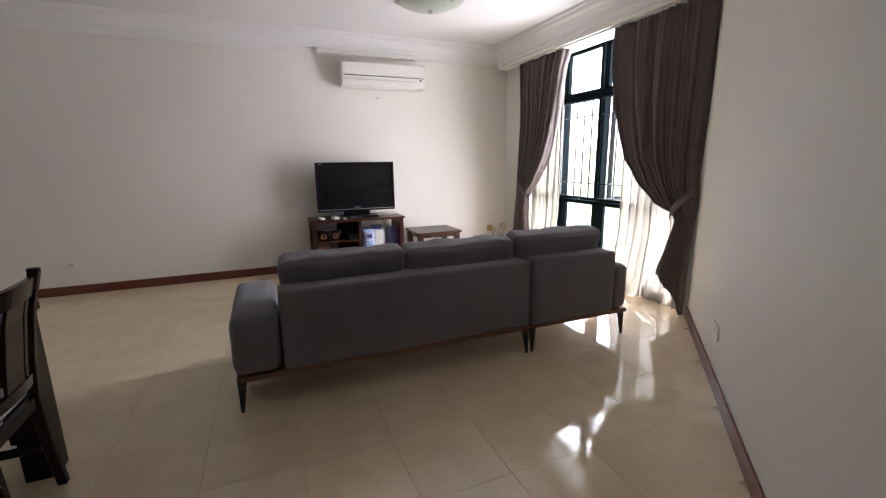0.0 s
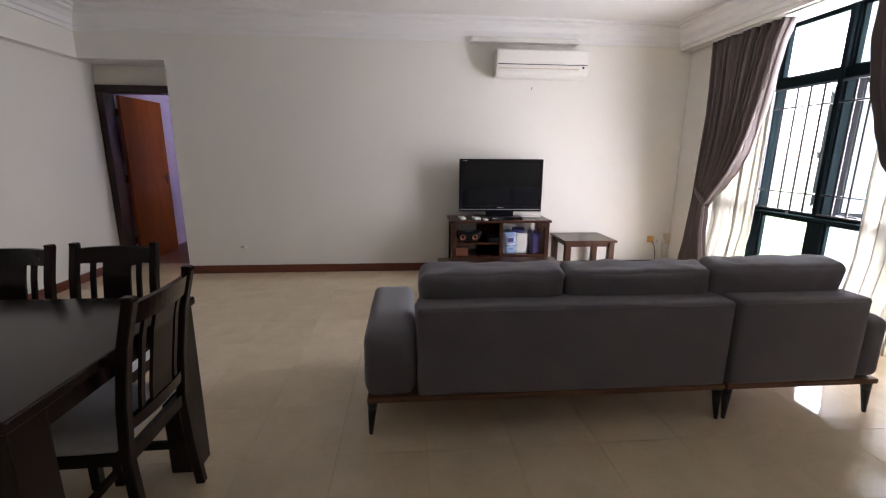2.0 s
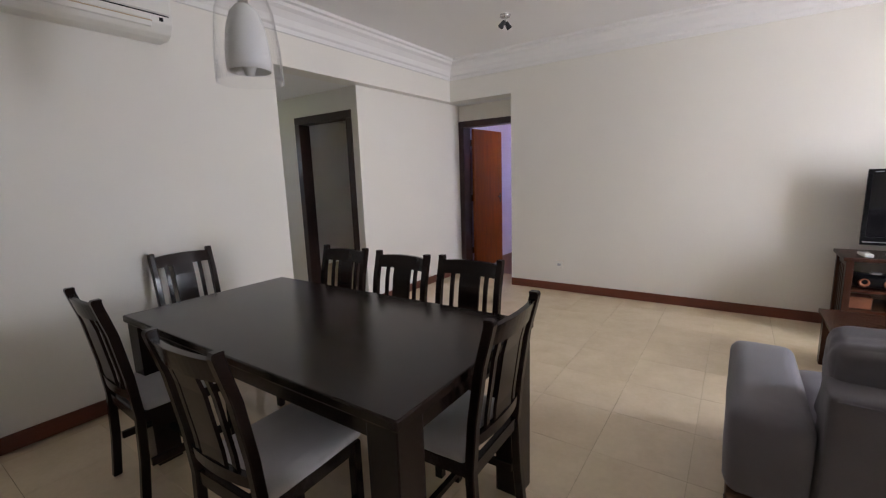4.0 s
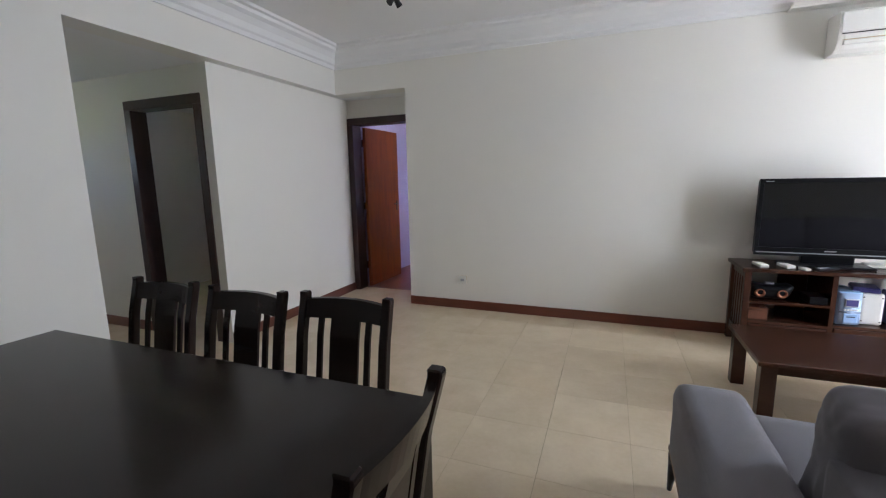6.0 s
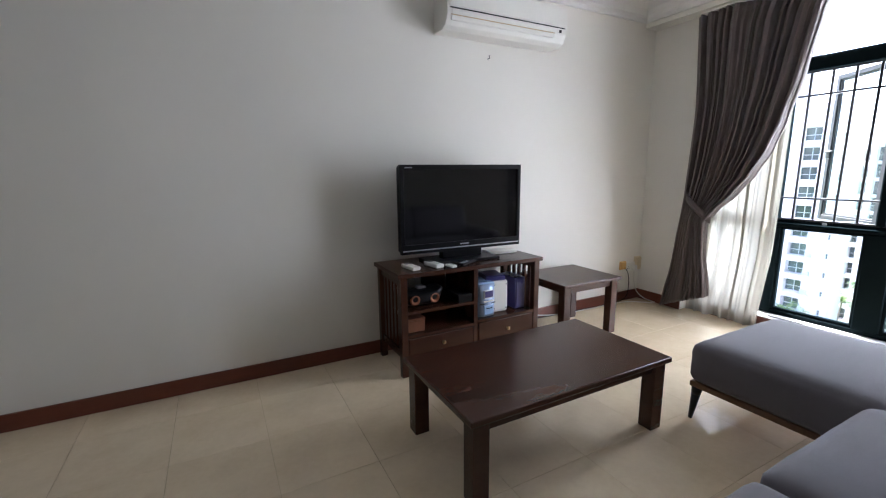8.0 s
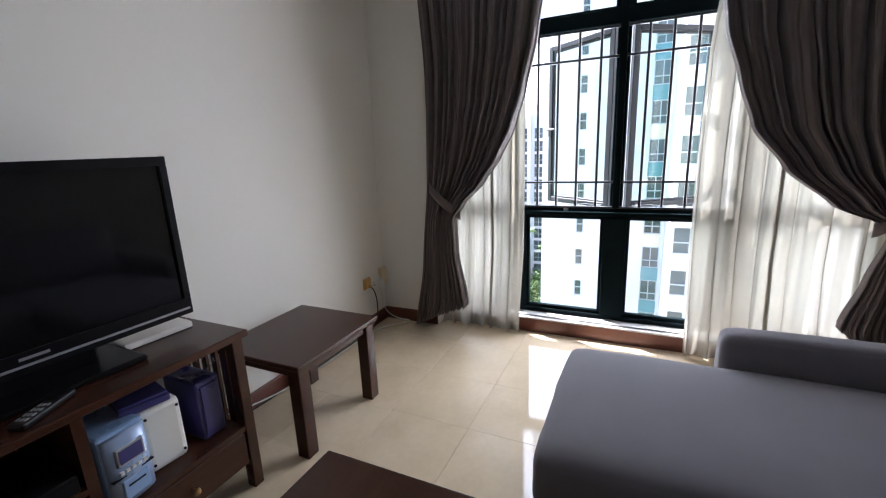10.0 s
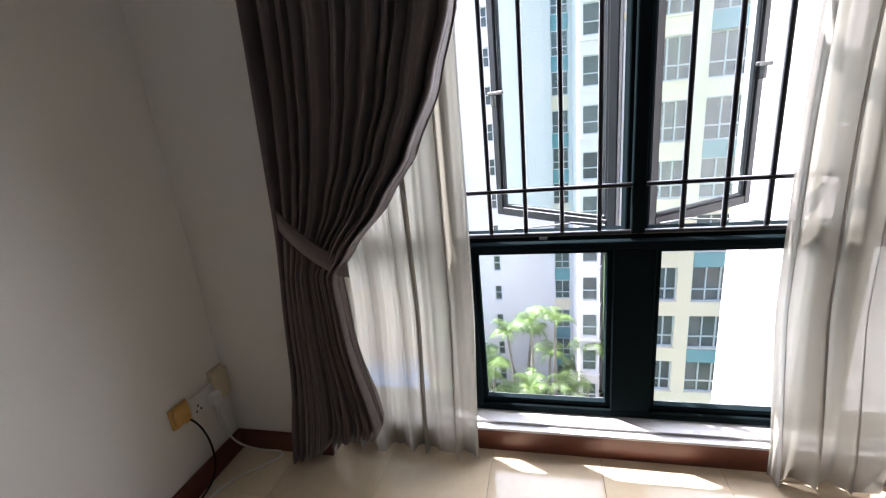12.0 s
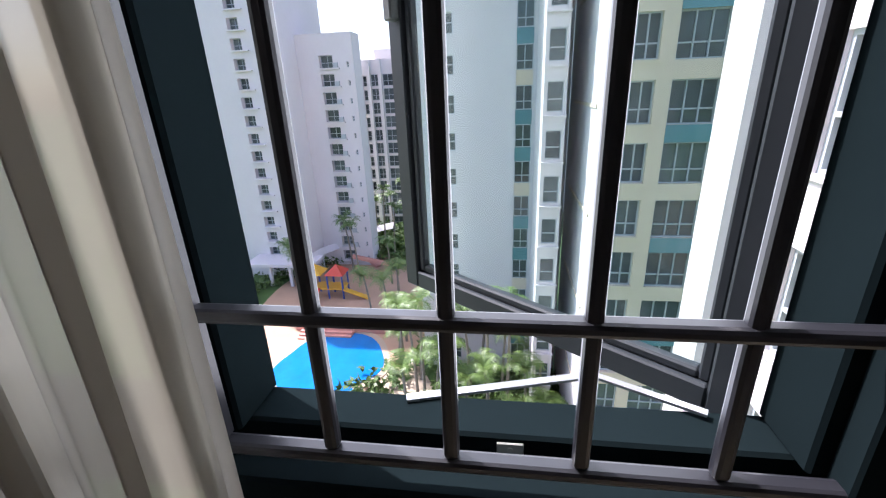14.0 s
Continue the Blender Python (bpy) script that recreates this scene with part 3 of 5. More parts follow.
part("base_rail", bx(*loc((1.957, 2.83, 2.85, 3.80, 0.182, 0.212), O), bevel=0.006, seg=2), M_RAIL, chaise, "brown wooden base rail")
part("base_rail", bx(*loc((1.918, 2.68, 3.80, 4.395, 0.182, 0.212), O), bevel=0.006, seg=2), M_RAIL, chaise, "brown wooden base rail")
soft("armrest", loc((2.695, 2.835, 2.86, 3.82, 0.212, 0.555), O), M_SOFA, chaise, r=0.045, n=12, puff=(0.004, 0.004, 0.006), wrinkle=0.003, seed=4)
soft("back_panel", loc((1.962, 2.685, 2.845, 3.03, 0.212, 0.678), O), M_SOFA, chaise, r=0.022, n=12, puff=(0, 0.006, 0.003), wrinkle=0.002)
soft("seat_cushion", loc((1.90, 2.70, 3.03, 4.405, 0.213, 0.425), O), M_SOFA, chaise, r=0.05, n=14, puff=(0.004, 0.008, 0.02), wrinkle=0.005, seed=9)
soft("back_cushion", (1.89 - O[0], 2.65 - O[0], -0.085, 0.085, -0.21, 0.197), M_SOFA, chaise, r=0.038, n=34, puff=(0.004, 0.028, 0.004), wrinkle=0.011, seed=13, m=Matrix.Translation((0, 3.09 - O[1], 0.645)) @ Matrix.Rotation(radians(12), 4, "X"))
for x, y, dx, dy in ((1.985, 2.885, -0.006, -0.012), (2.80, 2.885, 0.012, -0.012), (1.945, 4.365, -0.012, 0.016), (2.65, 4.365, 0.012, 0.016)):
    taper_leg(chaise, x - O[0], y - O[1], 0.183, dx, dy)


bm = bmesh.new()
cyl(bm, (1.98 - O[0], 2.846 - O[1], 0.658), (2.67 - O[0], 2.846 - O[1], 0.658), 0.004, 0.004, 8)
part("piping", bm, M_SOFA, chaise, "stitched seam along the back")


# ---- tables ----
def table(name, x0, x1, y0, y1, h, top, leg, inset, apron, material, label, category="table"):
    cx, cy = (x0 + x1) / 2, (y0 + y1) / 2
    t = thing(name, pose(cx, cy, 0), label, category)
    a, b = (x1 - x0) / 2, (y1 - y0) / 2
    part("tabletop", bx(-a, a, -b, b, h - top, h, bevel=0.006, seg=2), material, t)
    for sx in (-1, 1):
        for sy in (-1, 1):
            px, py = sx * (a - inset - leg / 2), sy * (b - inset - leg / 2)
            part("leg", bx(px - leg / 2, px + leg / 2, py - leg / 2, py + leg / 2, 0, h - top, bevel=0.004, seg=2), material, t)
    k = inset + leg
    for sy in (-1, 1):
        y = sy * (b - inset - 0.03)
        part("apron", bx(-a + k, a - k, y - 0.011, y + 0.011, h - top - apron, h - top), material, t)
    for sx in (-1, 1):
        x = sx * (a - inset - 0.03)
        part("apron", bx(x - 0.011, x + 0.011, -b + k, b - k, h - top - apron, h - top), material, t)
    return t


table("dining_table", -2.40, -0.64, 1.885, 2.785, 0.78, 0.035, 0.115, 0.012, 0.07, M_ESPRESSO, "dark espresso wooden dining table with thick square legs")
table("coffee_table", 0.57, 1.735, 4.38, 5.03, 0.385, 0.028, 0.075, 0.02, 0.05, M_WALNUT, "low walnut-stained wooden coffee table, worn top")
table("side_table", 2.0, 2.6, 5.40, 5.93, 0.465, 0.025, 0.065, 0.02, 0.05, M_WALNUT, "small square walnut-stained side table")


# ---- dining chair ----
def curved_post(bm, x, pts, w, d):
    """A square post through (y, z) points."""
    rings = []
    for y, z in pts:
        rings.append([bm.verts.new((x + a * w / 2, y + b * d / 2, z)) for a, b in ((-1, -1), (1, -1), (1, 1), (-1, 1))])
    for a, b in zip(rings, rings[1:]):
        for k in range(4):
            bm.faces.new((a[k], a[(k + 1) % 4], b[(k + 1) % 4], b[k]))
    bm.faces.new(rings[0][::-1])
    bm.faces.new(rings[-1])


chair = thing("dining_chair", pose(-1.127, 2.79, 0, 0, 0, 180), "dark espresso wooden dining chair with pale cloth seat", "chair", "chairs round the dining table")
BACK = [(-0.235, 0.0), (-0.215, 0.2), (-0.205, 0.42), (-0.22, 0.6), (-0.25, 0.8), (-0.282, 0.925), (-0.288, 0.950), (-0.284, 0.962)]


def back_y(z):
    for (y0, z0), (y1, z1) in zip(BACK, BACK[1:]):
        if z0 <= z <= z1:
            return y0 + (y1 - y0) * (z - z0) / (z1 - z0)
    return BACK[-1][0]


for x in (-0.182, 0.182):
    bm = bmesh.new()
    curved_post(bm, x, BACK, 0.034, 0.036)
    bmesh.ops.bevel(bm, geom=list(bm.edges), offset=0.004, segments=1, affect="EDGES")
    part("back_post", bm, M_ESPRESSO, chair)
    bm = bmesh.new()
    box(bm, x - 0.019, x + 0.019, 0.16, 0.198, 0, 0.43, 0.004)
    part("front_leg", bm, M_ESPRESSO, chair)
    bm = bmesh.new()
    box(bm, x - 0.011, x + 0.011, -0.19, 0.16, 0.17, 0.205, 0.003)
    part("stretcher", bm, M_ESPRESSO, chair)


def back_rail(z0, z1, bow):
    bm = bmesh.new()
    n = 12
    prev = None
    for i in range(n + 1):
        u = 2 * i / n - 1
        y = -bow * (1 - u * u)
        ring = [bm.verts.new((u * 0.166, back_y(z) + y + d, z)) for z, d in ((z0, -0.011), (z1 + 0.006 * (1 - u * u), -0.011), (z1 + 0.006 * (1 - u * u), 0.011), (z0, 0.011))]
        if prev:
            for k in range(4):
                bm.faces.new((prev[k], prev[(k + 1) % 4], ring[(k + 1) % 4], ring[k]))
        else:
            bm.faces.new(ring[::-1])
        prev = ring
    bm.faces.new(prev)
    return bm


part("top_rail", back_rail(0.865, 0.935, 0.022), M_ESPRESSO, chair)
part("lower_rail", back_rail(0.50, 0.54, 0.018), M_ESPRESSO, chair)
for x, w, nm in ((0, 0.125, "splat"), (-0.105, 0.022, "slat"), (0.105, 0.022, "slat")):
    bm = bmesh.new()
    bow = 0.018 * (1 - (x / 0.166) ** 2)
    curved_post(bm, x, [(back_y(z) - bow, z) for z in (0.53, 0.6, 0.7, 0.8, 0.875)], w, 0.012)
    part(nm, bm, M_ESPRESSO, chair)
bm = bmesh.new()
for a in ((-0.195, 0.195, 0.155, 0.195, 0.385, 0.432), (-0.19, -0.165, -0.19, 0.155, 0.385, 0.432), (0.165, 0.19, -0.19, 0.155, 0.385, 0.432), (-0.165, 0.165, -0.215, -0.19, 0.385, 0.432)):
    box(bm, *a)
part("seat_frame", bm, M_ESPRESSO, chair)
part("stretcher", bx(-0.172, 0.172, -0.02, 0.002, 0.176, 0.20), M_ESPRESSO, chair)
soft("seat", (-0.198, 0.198, -0.188, 0.215, 0.432, 0.478), M_SEAT, chair, "pale grey cloth seat pad", r=0.021, n=8, puff=(0, 0, 0.012), wrinkle=0.002)
for x, y, a in ((-1.575, 2.755, 180), (-2.075, 2.77, 180), (-1.26, 1.945, 2), (-2.20, 1.985, -2), (-0.845, 2.415, 91), (-2.79, 2.475, -91)):
    copy_thing(chair, pose(x, y, 0, 0, 0, a))

# ---- television cabinet ----
CX0, CX1, CY0, CY1 = 0.745, 1.875, 5.50, 5.955
stand = thing("television_cabinet", pose(1.31, 5.73, 0), "walnut-stained cabinet with open shelves, two drawers and slatted sides", "cabinet")
O = (1.31, 5.73)
part("top", bx(*loc((CX0, CX1, CY0, CY1, 0.652, 0.68), O), bevel=0.006, seg=2), M_WALNUT, stand)
for x in (CX0 + 0.02, CX1 - 0.065):
    for y in (CY0 + 0.015, CY1 - 0.06):
        part("corner_post", bx(*loc((x, x + 0.045, y, y + 0.045, 0, 0.652), O), bevel=0.003), M_WALNUT, stand)
for x in (CX0 + 0.03, CX1 - 0.055):
    for z0, z1 in ((0.60, 0.645), (0.12, 0.17)):
        part("side_rail", bx(*loc((x, x + 0.025, CY0 + 0.06, CY1 - 0.06, z0, z1), O)), M_WALNUT, stand)
    for k in range(5):
        y = CY0 + 0.085 + k * 0.062
        part("side_slat", bx(*loc((x + 0.006, x + 0.018, y, y + 0.03, 0.17, 0.60), O)), M_WALNUT, stand)
part("divider", bx(*loc((1.30, 1.33, CY0 + 0.025, CY1 - 0.02, 0.125, 0.652), O)), M_WALNUT, stand)
part("back_board", bx(*loc((1.10, 1.30, CY1 - 0.018, CY1 - 0.008, 0.125, 0.652), O)), M_WALNUT, stand)
part("shelf", bx(*loc((CX0 + 0.06, 1.30, CY0 + 0.025, CY1 - 0.02, 0.41, 0.428), O)), M_WALNUT, stand)
part("bottom_shelf", bx(*loc((CX0 + 0.06, 1.30, CY0 + 0.02, CY1 - 0.02, 0.255, 0.275), O)), M_WALNUT, stand)
part("bottom_shelf", bx(*loc((1.33, CX1 - 0.06, CY0 + 0.02, CY1 - 0.02, 0.27, 0.29), O)), M_WALNUT, stand)
for x0, x1, z1 in ((CX0 + 0.07, 1.293, 0.25), (1.337, CX1 - 0.07, 0.265)):
    dr = part("drawer", bx(*loc((x0, x1, CY0 + 0.018, CY0 + 0.40, 0.125, z1), O), bevel=0.004), M_WALNUT, stand)
    bm = bmesh.new()
    cx = (x0 + x1) / 2 - O[0]
    cyl(bm, (cx, CY0 + 0.018 - O[1], 0.195), (cx, CY0 - 0.004 - O[1], 0.195), 0.006, 0.009, 10)
    cyl(bm, (cx, CY0 - 0.004 - O[1], 0.195), (cx, CY0 - 0.012 - O[1], 0.195), 0.014, 0.010, 12)
    part("knob", bm, M_BRASS, dr, "small brass knob", True)

# ---- television ----
tv = thing("television", pose(1.33, 5.74, 0.68, 0, 0, -1.8), "black flat-screen television on its stand, switched off", "television")
X0, X1, Z0, Z1 = -0.47, 0.47, 0.075, 0.66
bm = bmesh.new()
for a in ((X0, X1, Z0, Z0 + 0.062), (X0, X1, Z1 - 0.032, Z1), (X0, X0 + 0.026, Z0 + 0.062, Z1 - 0.032), (X1 - 0.026, X1, Z0 + 0.062, Z1 - 0.032)):
    box(bm, a[0], a[1], -0.04, -0.012, a[2], a[3], 0.002)
part("bezel", bm, M_BPLASTIC, tv)
part("screen", bx(X0 + 0.022, X1 - 0.022, -0.030, -0.014, Z0 + 0.055, Z1 - 0.028), M_SCREEN, tv)
part("housing", bx(X0 + 0.006, X1 - 0.006, -0.012, 0.055, Z0 + 0.004, Z1 - 0.004, bevel=0.018, seg=2), M_BPLASTIC, tv)
part("trim_strip", bx(X0 + 0.012, X1 - 0.012, -0.044, -0.039, Z0 + 0.020, Z0 + 0.027), M_SILVER, tv, "thin silver strip")
part("badge", bx(-0.035, 0.035, -0.0425, -0.0395, Z0 + 0.040, Z0 + 0.048), M_SILVER, tv, "small silver badge")
part("badge", bx(X0 + 0.035, X0 + 0.085, -0.0425, -0.0395, Z1 - 0.022, Z1 - 0.016), M_SILVER, tv, "small silver badge")
part("neck", bx(-0.16, 0.16, -0.01, 0.045, 0.015, Z0 + 0.02, bevel=0.008, seg=2), M_BPLASTIC, tv)
part("base", bx(-0.29, 0.25, -0.115, 0.115, 0, 0.018, bevel=0.008, seg=2), M_BPLASTIC, tv)

# ---- things on and in the cabinet ----
def remote(x, y, yaw, w, l, h, material, label):
    r = thing("remote_control", pose(x, y, 0.6815, 0, 0, yaw), label, "remote control")
    part("body", bx(-w / 2, w / 2, -l / 2, l / 2, 0, h, bevel=0.006, seg=2), material, r)
    part("display", bx(-w * 0.32, w * 0.32, l * 0.18, l * 0.42, h - 0.001, h + 0.0015), M_DULL if material is M_WPLASTIC else M_BPLASTIC, r)
    bm = bmesh.new()
    for i in range(3):
        for j in range(4):
            box(bm, -w * 0.3 + i * w * 0.24, -w * 0.3 + i * w * 0.24 + w * 0.13, -l * 0.4 + j * l * 0.13, -l * 0.4 + j * l * 0.13 + l * 0.07, h - 0.001, h + 0.002)
    tagged(part("buttons", bm, M_SILVER if material is M_BPLASTIC else M_WPLASTIC, r), kind="stuff")


remote(0.885, 5.63, 6, 0.058, 0.155, 0.024, M_WPLASTIC, "white air-conditioner remote lying on the cabinet")
remote(1.045, 5.62, 8, 0.062, 0.15, 0.026, M_WPLASTIC, "white air-conditioner remote beside the television base")
remote(1.135, 5.55, 10, 0.042, 0.085, 0.016, M_WPLASTIC, "small white remote control on the cabinet")
remote(1.275, 5.575, -62, 0.045, 0.17, 0.018, M_BPLASTIC, "black television remote lying aslant")
pad = thing("white_box", pose(1.70, 5.80, 0.681, 0, 0, -4), "flat white plastic box beside the television base", "box")
part("body", bx(-0.12, 0.12, -0.06, 0.06, 0, 0.025, bevel=0.005, seg=2), M_WPLASTIC, pad)

boom = thing("speaker_dock", pose(0.96, 5.66, 0.429, 0, 0, 0), "black rounded speaker dock with two copper cones", "speaker")
bm = bmesh.new()
rbox(bm, -0.135, 0.135, -0.07, 0.07, 0.0, 0.125, r=0.04, n=12, puff=(0.01, 0.012, 0.0))
for v in bm.verts:
    k = v.co.z / 0.125
    v.co.x *= 0.82 + 0.30 * k
    v.co.z += 0.018 * (abs(v.co.x) / 0.14) ** 2 * k
    v.co.y -= 0.02 * (k - 0.5)
    v.co.z *= 0.88
part("housing", bm, M_BPLASTIC, boom, smooth=True)
for x in (-0.07, 0.07):
    bm = bmesh.new()
    lathe(bm, [(0.012, 0.0), (0.018, 0.006), (0.029, 0.014), (0.033, 0.009), (0.036, 0.0)], (0, 0, 0), 24)
    bm.transform(Matrix.Translation((x, -0.074, 0.052)) @ Matrix.Rotation(radians(90), 4, "X"))
    part("cone", bm, M_COPPER, boom, "copper-coloured speaker cone", True)
for x in (-0.07, 0.07):
    bm = bmesh.new()
    cyl(bm, (x, -0.070, 0.052), (x, -0.079, 0.052), 0.013, 0.010, 14)
    part("dust_cap", bm, M_BPLASTIC, boom, "black dust cap", True)
part("dock", bx(-0.03, 0.03, -0.03, 0.02, 0.106, 0.125, bevel=0.005), M_SILVER, boom)
wb = thing("wooden_box", pose(0.875, 5.62, 0.276), "small reddish wooden box on the lower shelf", "box")
part("body", bx(-0.07, 0.07, -0.06, 0.06, 0, 0.075, bevel=0.003), M_BOXWOOD, wb)
part("lid", bx(-0.073, 0.073, -0.063, 0.063, 0.076, 0.092, bevel=0.003), M_BOXWOOD, wb)
sb = thing("set_top_box", pose(1.235, 5.62, 0.429), "small dark grey box on the shelf", "box")
part("body", bx(-0.055, 0.055, -0.09, 0.09, 0, 0.055, bevel=0.004), M_BPLASTIC, sb)

hifi = thing("mini_stereo", pose(1.415, 5.64, 0.291, 0, 0, 4), "pale blue and silver mini stereo unit", "stereo")
part("body", bx(-0.072, 0.072, -0.085, 0.15, 0, 0.245, bevel=0.012, seg=2), M_BLUE, hifi)
bm = bmesh.new()
prof = [(0.064 * math.sin(a), -0.088 - 0.022 * math.cos(a)) for a in [radians(-90 + 180 * k / 12) for k in range(13)]]
ring = [[bm.verts.new((x, y, z)) for x, y in prof] for z in (0.01, 0.10, 0.235)]
for r0, r1 in zip(ring, ring[1:]):
    for k in range(12):
        bm.faces.new((r0[k], r0[k + 1], r1[k + 1], r1[k]))
bm.faces.new(ring[0][::-1])
bm.faces.new(ring[2])
part("front_panel", bm, M_SILVERBLUE, hifi, "bowed silver-blue front", True)
part("seam", bx(-0.062, 0.062, -0.1085, -0.09, 0.098, 0.102), M_BPLASTIC, hifi)
part("display_frame", bx(-0.042, 0.042, -0.113, -0.10, 0.138, 0.198, bevel=0.003), M_SILVER, hifi)
part("display", bx(-0.034, 0.034, -0.1145, -0.112, 0.146, 0.190), M_NAVY, hifi, "blue display window")
part("tape_door", bx(-0.040, 0.040, -0.113, -0.10, 0.022, 0.088, bevel=0.003), M_BLUE, hifi)
part("tape_slot", bx(-0.026, 0.026, -0.1145, -0.112, 0.064, 0.070), M_BPLASTIC, hifi)
for k in range(5):
    part("button", bx(-0.040 + k * 0.0175, -0.030 + k * 0.0175, -0.1145, -0.10, 0.112, 0.122), M_WPLASTIC, hifi)
wbox = thing("white_speaker", pose(1.565, 5.655, 0.291, 0, 0, -5), "white box speaker with rounded top beside the stereo", "speaker")
part("body", bx(-0.066, 0.066, -0.07, 0.12, 0, 0.235, bevel=0.02, seg=3), M_WPLASTIC, wbox)
for sx in (-1, 1):
    for z in (0.03, 0.205):
        bm = bmesh.new()
        cyl(bm, (sx * 0.05, -0.069, z), (sx * 0.05, -0.073, z), 0.005, 0.005, 8)
        part("screw", bm, M_BPLASTIC, wbox)
for x, w, h in ((1.735, 0.047, 0.235),):
    vb = thing("violet_speaker", pose(x, 5.66, 0.291), "violet-blue box speaker in the cabinet", "speaker")
    part("body", bx(-w, w, -0.075, 0.12, 0, h, bevel=0.008, seg=2), M_NAVY, vb)
    part("grille", bx(-w * 0.75, w * 0.75, -0.081, -0.074, 0.015, h - 0.02, bevel=0.002), M_NAVY, vb)
vd = thing("disc_case", pose(1.545, 5.69, 0.527, 0, 0, -14), "dark violet case lying on the white speaker", "case")
part("body", bx(-0.075, 0.075, -0.10, 0.085, 0, 0.026, bevel=0.006, seg=2), M_NAVY, vd)
part("lid", bx(-0.070, 0.070, -0.095, 0.08, 0.0265, 0.036, bevel=0.004, seg=2), M_NAVY, vd)
bowl = thing("glass_bowl", pose(1.735, 5.655, 0.529), "clear glass bowl resting on the violet speaker", "bowl")
bm = bmesh.new()
lathe(bm, [(0.0, 0.0), (0.03, 0.0), (0.045, 0.006), (0.075, 0.035), (0.078, 0.035), (0.048, 0.002), (0.03, -0.003), (0.0, -0.003)], (0, 0, 0.003), 28)
part("body", bm, M_CLEAR, bowl, smooth=True)

# ---- air conditioners ----
def aircon(m, w, label):
    a = thing("air_conditioner", m, label, "air conditioner", "wall air conditioners")
    prof = [(0.0, 0.0), (0.12, 0.0), (0.165, 0.02), (0.195, 0.075), (0.203, 0.15), (0.20, 0.255), (0.18, 0.275), (0.0, 0.275)]
    bm = bmesh.new()
    ends = [[bm.verts.new((x, -p, z)) for p, z in prof] for x in (-w / 2, w / 2)]
    for k in range(len(prof)):
        bm.faces.new((ends[0][k], ends[0][(k + 1) % len(prof)], ends[1][(k + 1) % len(prof)], ends[1][k]))
    bm.faces.new(ends[0])
    bm.faces.new(ends[1])
    bmesh.ops.bevel(bm, geom=[e for e in bm.edges], offset=0.004, segments=1, affect="EDGES")
    part("casing", bm, M_WPLASTIC, a)
    part("front_panel", bx(-w / 2 + 0.012, w / 2 - 0.012, -0.211, -0.2, 0.125, 0.262, bevel=0.004), M_WPLASTIC, a)
    part("louvre", bx(-w / 2 + 0.035, w / 2 - 0.12, -0.201, -0.19, 0.083, 0.112, bevel=0.003), M_WPLASTIC, a)
    part("louvre", bx(-w / 2 + 0.035, w / 2 - 0.12, -0.198, -0.178, 0.045, 0.074, bevel=0.003), M_WPLASTIC, a)
    part("slot", bx(-w / 2 + 0.02, w / 2 - 0.02, -0.204, -0.198, 0.116, 0.122), M_BPLASTIC, a)
    part("slot", bx(-w / 2 + 0.03, w / 2 - 0.115, -0.199, -0.186, 0.076, 0.081), M_GROUT, a)
    part("indicator", bx(w / 2 - 0.075, w / 2 - 0.055, -0.204, -0.19, 0.085, 0.105), M_BPLASTIC, a)
    return a


aircon(pose(1.765, TY - 0.001, 2.225), 1.03, "off-white split air conditioner mounted high on the wall")
aircon(pose(LX + 0.001, 2.03, 2.30, 0, 0, 90), 1.05, "off-white split air conditioner above the dining wall")
duct = thing("pipe_trunking", pose(1.59, TY, 2.585), "white boxed pipe trunking above the air conditioner", "trunking")
part("cover", bx(-0.605, 0.60, -0.10, -0.001, 0, 0.02, bevel=0.004), M_WPLASTIC, duct)
part("back", bx(-0.59, 0.585, -0.085, -0.001, 0.02, 0.05, bevel=0.004), M_WPLASTIC, duct)
nail = thing("wall_hook", pose(1.70, TY, 2.115), "small dark hook in the wall", "hook")
bm = bmesh.new()
cyl(bm, (0, 0, 0), (0, -0.025, 0.0), 0.004, 0.004, 8)
cyl(bm, (0, -0.022, 0.0), (0, -0.022, 0.022), 0.0035, 0.0035, 8)
part("pin", bm, M_DULL, nail)


# ---- sockets ----
def plate(name, m, w, h, material, label, kind2=0):
    p = thing(name, m, label, "socket")
    part("plate", bx(-w / 2, w / 2, -0.011, -0.001, -h / 2, h / 2, bevel=0.003, seg=2), material, p)
    if kind2 == 1:
        for x in (-0.018, 0.018):
            part("pin_hole", bx(x - 0.004, x + 0.004, -0.0125, -0.010, -0.012, -0.004), M_BPLASTIC, p)
        part("pin_hole", bx(-0.003, 0.003, -0.0125, -0.010, 0.010, 0.02), M_BPLASTIC, p)
        part("switch", bx(w * 0.2, w * 0.4, -0.015, -0.010, h * 0.15, h * 0.38, bevel=0.002), material, p)
    return p


plate("telephone_socket", pose(-1.645, TY - 0.008, 0.32), 0.088, 0.088, M_WPLASTIC, "white square wall socket above the skirting")
part("cover", bx(-0.02, 0.02, -0.016, -0.010, -0.015, 0.012, bevel=0.002), M_SILVER, bpy.data.objects["telephone_socket"])
# added rim in a darker colour, drawing the plate's shadow line on the wall
part("shadow_rim", bx(-0.0455, 0.0455, -0.004, 0.0, -0.0455, 0.0455), M_GROUT, bpy.data.objects["telephone_socket"], "thin darker rim painted as the plate's shadow edge")
yb = plate("junction_box", pose(3.322, TY, 0.362), 0.084, 0.084, M_YPLASTIC, "yellowed plastic wall box with black cable")
part("cover", bx(-0.036, 0.036, -0.024, -0.011, -0.036, 0.036, bevel=0.006, seg=2), M_YPLASTIC, yb)
